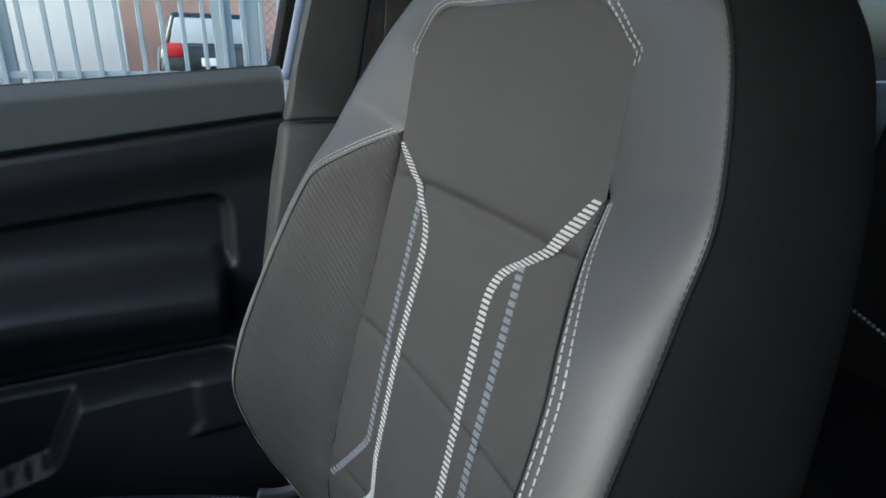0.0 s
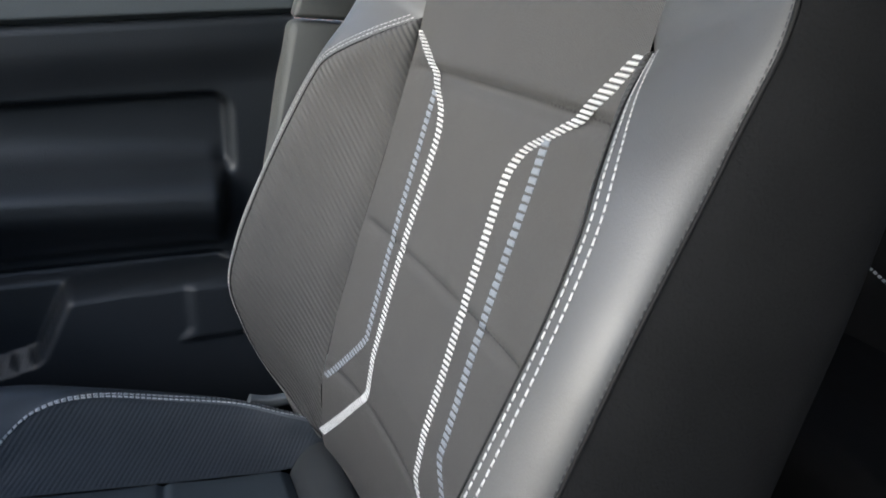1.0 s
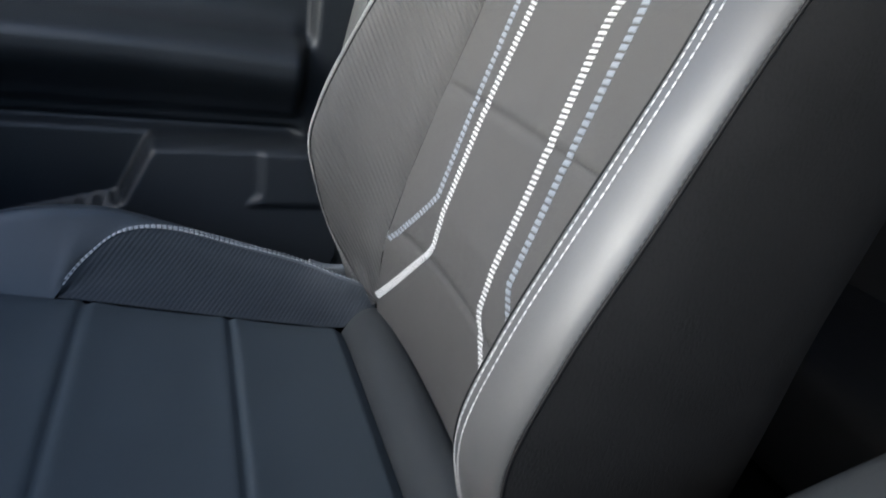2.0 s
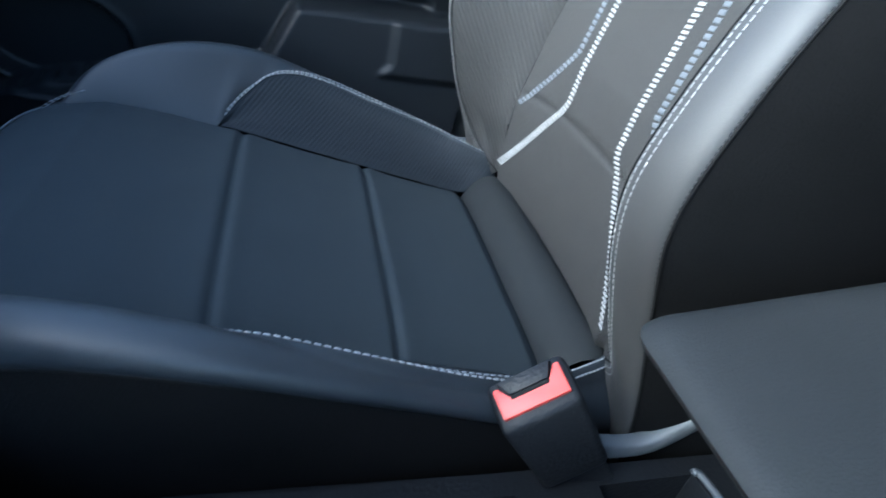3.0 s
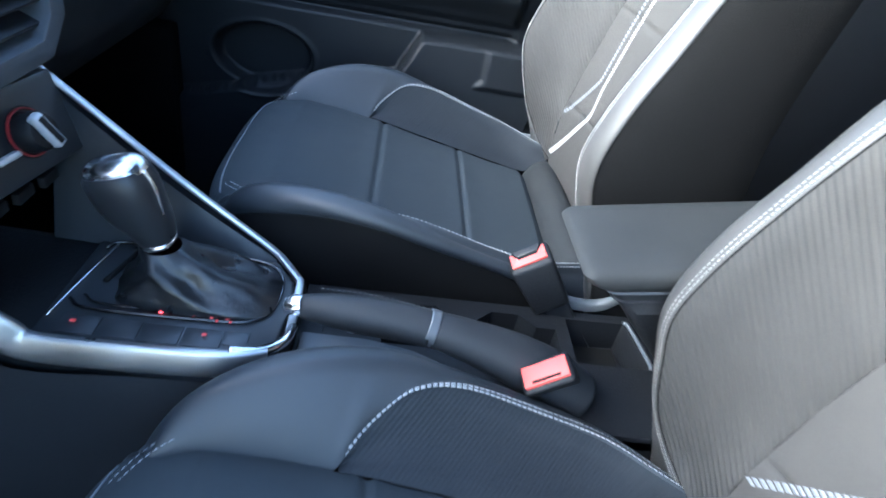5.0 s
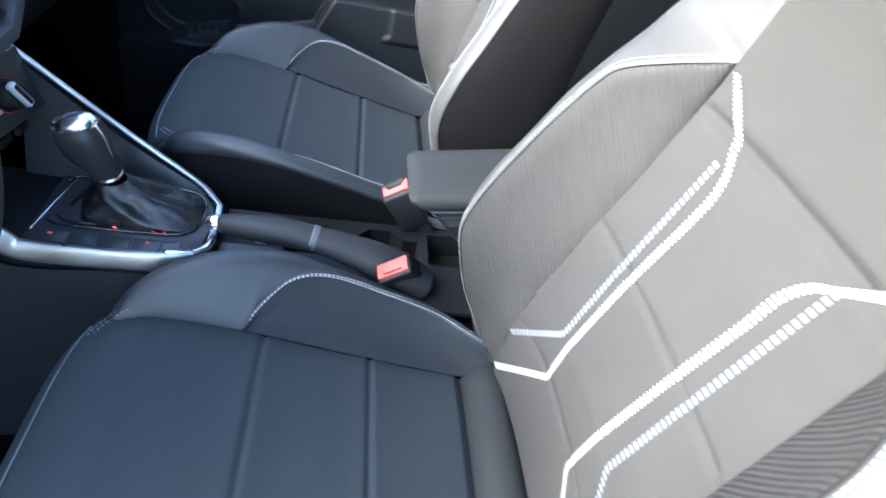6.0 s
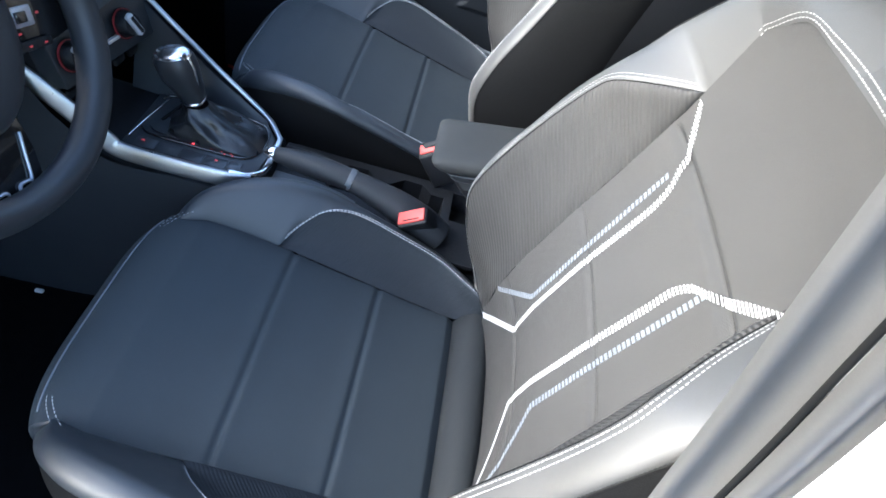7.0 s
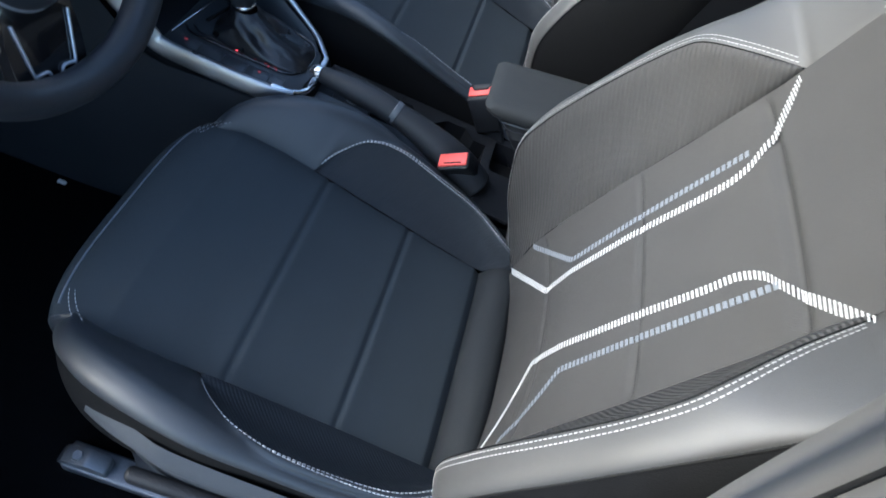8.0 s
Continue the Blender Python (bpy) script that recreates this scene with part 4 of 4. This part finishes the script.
def shield_rows(name, rows, material):
    """The wheel's shield outline in layers: height and scale."""
    q = np.vstack([spline(np.vstack([shield, shield[:1]])[:, [0, 1, 1]] * [1, 1, 0], 73)[:-1]])
    v = np.concatenate([q * [k, k, 0] + [0, 0, z] for z, k in rows])
    n = 72
    f = [(i * n + j, i * n + (j + 1) % n, (i + 1) * n + (j + 1) % n, (i + 1) * n + j) for i in range(len(rows) - 1) for j in range(n)]
    f += [tuple(range(n)), tuple((len(rows) - 1) * n + j for j in range(n))]
    bm = bmesh.new()
    vs = [bm.verts.new(p) for p in v]
    for p in f:
        bm.faces.new([vs[i] for i in p])
    return from_bm(name, bm, material)


part("hub", shield_rows("hub", [(-.07, .8), (-.03, .97), (-.014, .985), (-.006, .96), (.001, .88), (.006, .7), (.009, .4)], HUB_PLASTIC), wheel, "smooth black airbag cover")
part("hub_line", shield_rows("hub_line", [(-.018, .97), (-.0165, 1.0), (-.0135, 1.008), (-.0115, .985)], SILVER), wheel, "silver outline")
for s in (1, -1):
    sp = part("spoke", prism("spoke", [(-.048, .055 * s), (.022, .060 * s), (.024, .11 * s), (.014, .158 * s), (-.040, .158 * s), (-.052, .115 * s)], (-.030, -.016), "z", GLOSS, .005, 3), wheel, "gloss black spoke")
    part("button_block", rbox("button_block", (.020, .036, .005), SILVER, .002, 2, (-.012, .088 * s, -.0145)), sp, "pale control pad")
    part("button_center", rbox("button_center", (.011, .015, .003), GLOSS, .001, 2, (-.012, .088 * s, -.0115)), sp)
    part("button_row", rbox("button_row", (.010, .046, .005), PLASTIC, .0015, 2, (.0165, .098 * s, -.0145)), sp)
    for x, y in ((.017, .088), (.017, .110), (.004, .084), (-.030, .086), (-.012, .116), (-.028, .108)):
        part("marking", rbox("marking", (.002, .004, .001), DIM_LED, .0003, 1, (x, y * s, -.0117 if x > .01 else -.0157)), sp, "small dim red marking")
sp = part("spoke", prism("spoke", [(.060, -.042), (.060, .042), (.11, .040), (.150, .048), (.172, .046), (.172, -.046), (.150, -.048), (.11, -.040)], (-.030, -.016), "z", GLOSS, .005, 3), wheel, "gloss black lower spoke")
for s in (1, -1):
    part("silver_edge", tube("silver_edge", [(.090, .034 * s, -.0145), (.115, .030 * s, -.0145), (.139, .026 * s, -.0145), (.1395, .022 * s, -.0145), (.1395, .010 * s, -.0145), (.146, .007 * s, -.0145)], .0018, SILVER, 60, 8), sp, "silver edge")
col = thing("steering_column", (-.66, .035, .37), "black plastic steering column cover", "steering column")
held("cover", prism("cover", [(-.60, .37), (-.60, .44), (-.80, .44), (-.80, .30)], (-.015, .085), "y", PLASTIC, .015, 3), col)

# ---- dashboard ----
dash = thing("dashboard", (-.85, .34, -.3), "dark dashboard with centre stack and climate controls", "dashboard", kind="structure")
held("body", prism("body", [(-.70, .30), (-.67, .37), (-.70, .43), (-.82, .46), (-1.2, .46), (-1.2, .12), (-.80, .12), (-.74, .20)], (-.40, 1.172), "y", SOFT_PLASTIC, .02, 4), dash)
held("stack", prism("stack", [(-.690, .165), (-.660, .180), (-.685, .30), (-.670, .37), (-.75, .42), (-.85, .42), (-.85, .165)], (.246, .450), "y", PLASTIC, .008, 3), dash, "black plastic centre stack")
face = Matrix.Translation((-.636, .335, .236)) @ Matrix.Rotation(radians(-9), 4, "Z") @ Matrix.Rotation(radians(72), 4, "Y")


def on_face(me):
    me.transform(face)
    return me


held("climate_panel", on_face(rbox("climate_panel", (.082, .204, .040), GEAR_PANEL, .004, 2, (0, .006, -.020))), dash, "dark satin climate control panel")
for y in (-.070, .043):
    k = held("knob", on_face(lathe("knob", [(.0, .024), (.0155, .024), (.018, .021), (.0195, .006), (.024, .006)], PLASTIC, 36, Matrix.Translation((0, y, 0)))), dash, "black rotary knob")
    held("knob_ring", on_face(lathe("knob_ring", [(.0208, .0062), (.0212, .0085), (.0222, .0085), (.0226, .0062)], RING_RED, 36, Matrix.Translation((0, y, 0)))), k, "red marked ring")
    held("pointer", on_face(rbox("pointer", (.012, .036, .010), BRIGHT_TRIM, .003, 3, (0, y, .026), turn=Matrix.Rotation(radians(-68), 3, "Z"))), k, "bright metal pointer bar")
    held("inset", on_face(rbox("inset", (.006, .029, .002), PLASTIC, .0006, 2, (0, y, .0312), turn=Matrix.Rotation(radians(-68), 3, "Z"))), k, "dark inset of the pointer bar")
for y, x in ((-.012, .008), (-.012, -.012), (.012, .012)):
    held("switch", on_face(rbox("switch", (.006, .026, .008), BRIGHT_TRIM, .002, 2, (x, y, .004))), dash, "slim silver slider")
for i in range(5):
    held("key", rbox("key", (.008, .026, .012), PLASTIC, .002, 2, (-.650 + .005 * i, .262 + .034 * i, .178)), dash)


def bezel(name, outer, inner, x0, x1, material):
    """A frame round an opening, facing the rear: outlines are pairs of y and z."""
    n = len(outer)
    v = [(x0, *q) for q in outer] + [(x0 + .003, *q) for q in inner] + [(x1, *q) for q in inner] + [(x1, *q) for q in outer]
    f = [(a * n + i, a * n + (i + 1) % n, b * n + (i + 1) % n, b * n + i) for a, b in ((0, 1), (1, 2), (3, 0)) for i in range(n)]
    bm = bmesh.new()
    vs = [bm.verts.new(q) for q in v]
    for q in f:
        bm.faces.new([vs[k] for k in q])
    bmesh.ops.bevel(bm, geom=[e for e in bm.edges if all(k.co.x > x1 + .01 for k in e.verts)], offset=.003, segments=2, profile=.5, affect="EDGES")
    return from_bm(name, bm, material)


vent = held("vent", bezel("vent", [(.255, .286), (.440, .286), (.474, .318), (.484, .405), (.255, .405)], [(.272, .308), (.425, .308), (.444, .327), (.450, .390), (.272, .390)], -.622, -.690, PANEL_GREY), dash, "dark grey air vent surround")
held("backing", rbox("backing", (.006, .19, .09), RUBBER, .001, 1, (-.668, .36, .349)), vent)
for i in range(4):
    held("slat", rbox("slat", (.026, .172, .0035), SOFT_PLASTIC, .0012, 2, (-.640, .360, .322 + .019 * i), turn=Matrix.Rotation(radians(16), 3, "Y")), vent, "dark vent slat")
held("vent_tab", rbox("vent_tab", (.016, .034, .010), PANEL_GREY, .004, 3, (-.626, .340, .340)), vent, "grey vent tab")
for i in range(4):
    held("bead", rbox("bead", (.004, .006, .005), BRIGHT_TRIM, .0015, 2, (-.6215, .463, .341 + .013 * i)), vent, "small bright bead")

# ---- shell ----


def slab(name, size, at, material, label, category, bevel=.01):
    ob = new(name, rbox(name, size, material, bevel, 2))
    ob.location = at
    return tagged(ob, label, category, kind="structure")


slab("floor", (2.9, 1.62, .06), (.3, .345, -.335), CARPET, "black carpeted car floor", "car floor")
slab("ceiling", (1.95, 1.30, .04), (.675, .355, .96), HEADLINER, "dark cloth headliner under the roof", "ceiling", .015)
slab("roof", (1.98, 1.40, .03), (.68, .355, .998), WHITE_PAINT, "white painted car roof", "car roof", .014)
slab("wall_outer", (2.95, .03, .80), (.26, 1.275, .09), WHITE_PAINT, "white painted outer side of the car", "car body", .012)
slab("wall_outer", (1.30, .03, .80), (1.10, -.535, .09), WHITE_PAINT, "white painted outer side of the car", "car body", .012)
slab("wall_outer", (.03, 1.84, .80), (1.775, .37, .09), WHITE_PAINT, "white painted tail of the car", "car body", .012)
slab("wall_front", (.06, 1.55, .85), (-1.22, .345, -.0), CARPET, "black carpeted firewall", "wall")
slab("wall_rear", (.06, 1.40, .85), (1.72, .355, .12), SIDE_CLOTH, "dark rear wall behind the bench", "wall")
slab("wall_side", (1.58, .08, .86), (.945, 1.17, .13), SOFT_PLASTIC, "dark plastic lining of the closed rear door", "wall")
slab("wall_side", (1.32, .08, .86), (1.09, -.47, .13), SOFT_PLASTIC, "dark plastic lining of the closed rear door", "wall")
# Rear panes made dark to block light into the cabin; the tint is added.
for n, y in (("window_2", 1.175), ("window_3", -.475)):
    pane = new(n, prism(n, [(.16 if y > 0 else .44, .565), (1.66, .565), (1.55, .935), (.22 if y > 0 else .46, .935)], (y - .002, y + .002), "y", DARK_PANE, 0))
    tagged(pane, "rear side window darkened to keep light out", "car window", kind="structure")
pane = new("window_4", prism("window_4", [(-.30, .55), (1.0, .55), (.98, .935), (-.28, .935)], (1.70, 1.704), "x", DARK_PANE, 0))
tagged(pane, "rear window darkened to keep light out", "car window", kind="structure")
# Unseen footwell side, added to shade the driver's seat from low light.
slab("wall_side", (.62, .08, .40), (-.93, -.44, -.10), CARPET, "black footwell side added to hold back light", "wall")
# Added black side that covers stray light on the door below the dashboard.
slab("wall_side", (.50, .06, .44), (-1.0, 1.09, -.09), CARPET, "black footwell side added to hold back light", "wall")
slab("trim", (1.0, .10, .09), (-.4, -.43, -.29), PLASTIC, "black plastic door sill strip", "sill trim")


def step(v, a, b):
    t = np.clip((v - a) / (b - a), 0, 1)
    return t * t * (3 - 2 * t)


def lining_depth(x, z):
    """How far the door lining stands into the cabin at a place on it."""
    rise = .10 * (x - .03)
    top = .597 + .075 * (x - .035)
    d = .046 + .0 * x
    d = d - .012 * np.exp(-((z - (.5325 + 1.1 * rise)) / .0035) ** 2)            # sewn groove
    d = d - .014 * step(.496 + 1.15 * rise - z, -.01, .05)                       # hollow band
    d = d - .022 * step(z, top - .022, top + .004) ** 2                          # rounded top edge
    # recessed panel with a rounded corner
    qx, qz = x - (-.036), z - (.433 + .08 * (x + .06))
    corner = .028
    dx, dz = np.maximum(qx + corner, 0), np.maximum(qz + corner, 0)
    dist = np.sqrt(dx * dx + dz * dz) - corner + np.minimum(np.maximum(qx + corner, qz + corner), 0)
    inside = step(-dist, -.001, .010) * step(z, .32, .34)
    d = d - .026 * inside
    # armrest: the panel runs out into a ledge with a crisp front edge
    ledge = .303 + .008 * np.sin(np.clip((-x - .05) / .5, 0, 1) * math.pi)
    swell = step(-x, .045, .070)
    out = np.where(z > ledge, np.exp(-((z - ledge) / .028) ** 2), 1 - .80 * step(ledge - z, .010, .085))
    d = d + swell * .062 * out * step(z, .20, .21)
    d = d - swell * .016 * step(.235 - z, 0, .02) * step(z, .185, .20)
    # lower pocket front
    edge = -.252 - .50 * np.clip(.188 - z, 0, .085) - 4.0 * np.clip(.100 - z, 0, 1)
    pocket = step(x - edge, -.006, .008) * step(.190 + .02 * (x + .1) - z, -.002, .010)
    d = d + .050 * pocket
    inner = step(x - (-.115 - .9 * np.clip(.12 - z, 0, 1)), -.004, .010) * step(z, .095, .108)
    d = d + .008 * pocket * inner
    # oval speaker hollow ahead of it
    oval_r = np.sqrt(((x + .585) / .105) ** 2 + ((z - .08) / .067) ** 2)
    d = d - .035 * step(1 - oval_r, -.02, .10) + .0025 * np.exp(-((oval_r - 1.06) / .06) ** 2)
    return d


door = thing("door_1", (-.4, 1.16, -.28), "closed passenger door with a dark plastic lining and window", "car door", kind="structure")
xs = np.linspace(-1.05, .05, 240)
# The upper rows get the grey that holds the window light.
for low_v, high_v, rows, material, text in ((0, 1, 190, DOOR_PLASTIC, "dark grained plastic door lining with a grey pocket"), (1, 2, 60, LIT_DOOR_PAD, "soft plastic pad along the window, window light in its grey")):
    gx, v = np.meshgrid(xs, np.linspace(low_v, high_v, rows), indexing="ij")
    seam_z, top = .5325 + .11 * (gx - .03), .597 + .075 * (gx - .035)
    gz = np.where(v <= 1, -.28 + (seam_z + .28) * v, seam_z + (top - seam_z) * (v - 1))
    slope = .03 * np.clip(.25 - gz, 0, 1)
    back = .045 - .15 * np.clip(.53 - gz, 0, 1) ** 1.2 * .6
    g = np.stack([np.minimum(gx, back), 1.175 - lining_depth(gx, gz) - slope, gz], -1)
    skin = sheet("lining", g, material, out=(0, -1, 0))
    if low_v == 0:
        skin.materials.append(POCKET_PLASTIC)
        for face in skin.polygons:
            x, _, z = face.center
            if z < .184 and x > -.256 - .45 * min(max(.184 - z, 0), .085) and z > -.02:
                face.material_index = 1
    held("lining", skin, door, text)
held("core", prism("core", [(-1.05, -.28), (-.06, -.28), (-.03, .2), (.04, .52), (.045, .592), (-1.05, .510)], (1.178, 1.25), "y", PLASTIC, .004), door)
held("window_seal", tube("window_seal", [(.045, 1.20, .590), (-.3, 1.20, .564), (-1.05, 1.20, .508)], .007, RUBBER, 20, 8), door)
held("window_frame", prism("window_frame", [(.045, .59), (.057, .59), (.150, .93), (.130, .93)], (1.185, 1.23), "y", RUBBER, .003), door, "black rubber window frame")
gl = held("window_pane", prism("window_pane", [(.05, .58), (.11, .92), (-.45, .92), (-1.0, .56)], (1.206, 1.209), "y", GLASS, 0), door, "clear side window pane")
gl.visible_shadow = False

post = thing("wall_pillar", (.12, 1.15, -.28), "grey plastic trim of the centre pillar", "pillar", kind="structure")
held("upper_trim", prism("upper_trim", [(.036, .530), (.13, .530), (.21, .94), (.152, .94), (.086, .70), (.058, .604)], (1.095, 1.122), "y", PILLAR_TRIM, .007, 3), post)
held("lower_trim", prism("lower_trim", [(.035, .527), (.128, .527), (.125, -.28), (-.04, -.28), (-.008, .28)], (1.098, 1.17), "y", PILLAR_TRIM, .010, 3), post)
# White face slanted to catch daylight; stands in for outside brightness by the window.
jamb = [(x, y, z) for z, back in ((.575, 0), (.94, .100)) for x, y in ((.056 + back, 1.250), (.096 + back, 1.150), (.15 + back, 1.235))]
held("bright_jamb", mesh("bright_jamb", jamb, [(0, 1, 4, 3), (1, 2, 5, 4), (2, 0, 3, 5), (2, 1, 0), (3, 4, 5)], WHITE_PAINT, False), post, "white strip at the door jamb")
belt = thing("seat_belt", (.17, 1.12, .0), "brown-black seat belt webbing hanging beside the pillar", "seat belt")
held("webbing", band("webbing", [(.215, 1.085, .90), (.195, 1.095, .60), (.165, 1.12, .1), (.155, 1.13, -.2)], (1, 0, .2), .046, .0018, WEBBING, 30), belt)

# driver's side pillar, close to the camera as it leaves the cabin
post = thing("wall_pillar", (.15, -.36, -.28), "grey trim, paled as lit from outside, and white paint of the driver's pillar", "pillar", kind="structure")
line_a = [(-.046, -.285, .79), (-.027, -.285, .714), (-.0125, -.285, .659), (.005, -.285, .594), (.024, -.286, .513), (.045, -.290, .42), (.072, -.302, .25)]


def shifted(dx, dy, dz=0):
    return [(x + dx, y + dy, z + dz) for x, y, z in line_a]


def ribbon(a, b, bow, material, label=""):
    me = sheet("strip", between(spline(a, 40), spline(b, 40), 8, bow), material, out=(-.6, -1, .3))
    return held("strip", me, post, label)


def across(d):
    return shifted(d, -.41 * d)


ribbon(across(-.003), across(.0055), (-.002, -.003, .001), LIT_TRIM, "grey trim strip, outside light in its colour")
ribbon(across(.0055), across(.0188), (.0025, .004, 0), LIT_TRIM, "grooved grey trim strip, outside light in its colour")
held("seal", tube("seal", shifted(.0206, -.0075), .0018, RUBBER, 40, 10), post, "black rubber door seal")
ribbon(across(.0222), across(.034), (-.003, -.004, .001), LIT_TRIM, "grey trim strip, outside light in its colour")
ribbon(across(.034), across(.040), (.0015, .0025, 0), LIT_TRIM, "grooved grey trim strip, outside light in its colour")
ribbon(across(.040), across(.20), (-.005, -.012, .004), WHITE_PAINT, "white strip at the door jamb")
held("core", prism("core", [(.14, -.28), (.42, -.28), (.40, .94), (.20, .94), (.14, .5)], (-.34, -.27), "y", PILLAR_TRIM, .010, 3), post)

# rear bench
bench = thing("rear_bench", (1.05, .355, -.28), "black cloth rear bench seat with pale stitching", "rear seat")
part("cushion", rbox("cushion", (.52, 1.36, .24), SIDE_CLOTH, .05, 4, (-.08, 0, .15)), bench)
part("backrest", rbox("backrest", (.16, 1.36, .66), SIDE_CLOTH, .05, 4, (.25, 0, .50), turn=Matrix.Rotation(radians(18), 3, "Y")), bench)
held("stitching", stitches("stitching", spline([(.76, .60, .215), (.76, .70, .262), (.76, .78, .29)], 20), np.tile([-1, 0, .3], (20, 1)), GREY_THREAD, .007, .005, .004), bench, "pale stitching", "stuff")
held("stitching", stitches("stitching", spline([(.76, .76, -.092), (.76, .715, -.078), (.76, .66, -.062)], 20), np.tile([-1, 0, .3], (20, 1)), GREY_THREAD, .007, .005, .004), bench, "pale stitching", "stuff")

# ---- outside ----
g = new("ground", mesh("ground", [(-300, -300, -.62), (300, -300, -.62), (300, 300, -.62), (-300, 300, -.62)], [(0, 1, 2, 3)], ASPHALT, False))
tagged(g, "grey asphalt yard", "ground", kind="structure")
fence = thing("fence", (0, 4.3, -.62), "grey-blue painted metal bar fence", "fence")
bar = prism("fence_bar", [(-.013, -.006), (.013, -.006), (.013, .006), (-.013, .006)], (.05, 2.4), "z", FENCE_PAINT, .003, 1)
for i in range(40):
    part("fence_bar", bar, fence).location = (-2.5 + .115 * i, 0, 0)
for x, w in ((.375, .055), (.555, .044), (-.75, .035), (-2.0, .035), (1.9, .035)):
    part("post", prism("post", [(-w, -.035), (w, -.035), (w, .035), (-w, .035)], (0, 2.5), "z", FENCE_PAINT, .006, 2), fence).location = (x, .05, 0)
for z in (.15, 2.2, 1.05):
    part("rail", rbox("rail", (4.6, .03, .04), FENCE_PAINT, .004, 2, (-.2, .02, z)), fence)
wall = new("house_wall", rbox("house_wall", (8.0, .3, 5), CREAM_WALL, .02))
wall.location = (-4.3, 15.0, 1.85)
tagged(wall, "cream plastered building wall", "building wall", kind="structure")
wall = new("house_wall", rbox("house_wall", (9.4, .3, 5), ORANGE_WALL, .02))
wall.location = (4.2, 17.0, 1.85)
tagged(wall, "orange painted building wall", "building wall", kind="structure")
net, links = [], []
for lean in (1, -1):
    for k in range(44):
        x0 = .60 + .055 * (k - 22)
        ends = [(x0 + lean * (z - 1.2), z) for z in (.2, 2.3)]
        lo, hi = sorted(((min(max(x, .60), 1.86) - x0) / lean + 1.2 for x, _ in ends))
        if hi - lo < .05:
            continue
        a, b = (x0 + lean * (lo - 1.2), lo), (x0 + lean * (hi - 1.2), hi)
        o = len(net)
        net += [(x, y, z + d) for x, z in (a, b) for y, d in ((-.002, -.004), (.002, 0), (-.002, .004))]
        links += [(o, o + 1, o + 4, o + 3), (o + 1, o + 2, o + 5, o + 4), (o + 2, o, o + 3, o + 5)]
part("wire_net", mesh("wire_net", net, links, FENCE_PAINT, False), fence, "diagonal wire netting", "stuff").location = (0, .09, 0)


def parked_car(at, label, paint):
    """A car that shows its tail to the yard."""
    car = thing("parked_car", at, label, "car", "parked cars")
    part("body", prism("body", [(-.86, .28), (.86, .28), (.90, .80), (.84, 1.18), (-.84, 1.18), (-.90, .80)], (-.3, 3.6), "y", paint, .09, 4), car)
    part("cabin", prism("cabin", [(-.80, 1.15), (.80, 1.15), (.62, 1.68), (-.62, 1.68)], (.0, 2.3), "y", paint, .08, 4), car)
    part("rear_window", prism("rear_window", [(-.68, 1.20), (.68, 1.20), (.56, 1.60), (-.56, 1.60)], (-.03, .02), "y", REFLECTION_GLASS, .02, 2), car, "rear window with a pale reflection in its colour")
    part("bumper", rbox("bumper", (1.7, .14, .26), RUBBER, .05, 3, (0, -.33, .48)), car, "black bumper")
    part("plate", rbox("plate", (.5, .02, .13), WHITE_PAINT, .006, 2, (0, -.32, .92)), car, "plain white plate")
    for side in (1, -1):
        part("tail_lamp", rbox("tail_lamp", (.30, .10, .22), TAIL_RED, .03, 3, (.66 * side, -.28, 1.10)), car, "red tail lamp")
        wheel_disc = [(.0, .11), (.20, .11), (.30, .09), (.33, .03), (.33, -.03), (.30, -.09), (.0, -.11)]
        part("tyre", lathe("tyre", wheel_disc, RUBBER, 28, Matrix.Translation((.78 * side, .55, .33)) @ Matrix.Rotation(radians(90), 4, "Y")), car)
    return car


parked_car((1.06, 11.2, -.62), "black parked car seen from behind with red lamps", CAR_BLACK)
parked_car((-3.1, 9.6, -.62), "white parked car beside the cream wall", WHITE_PAINT)
scrap = new("paper_scrap", rbox("paper_scrap", (.016, .008, .006), ICON, .002, 2))
scrap.location = (-.783, .198, -.303)
tagged(scrap, "small white scrap lying on the carpet", "scrap")
strap = new("red_strap", rbox("red_strap", (.05, .006, .045), RED, .002, 2, turn=Matrix.Rotation(radians(-12), 3, "X")))
strap.location = (-.728, 1.100, -.282)
tagged(strap, "small red plastic strap standing on the carpet beside the door", "strap")
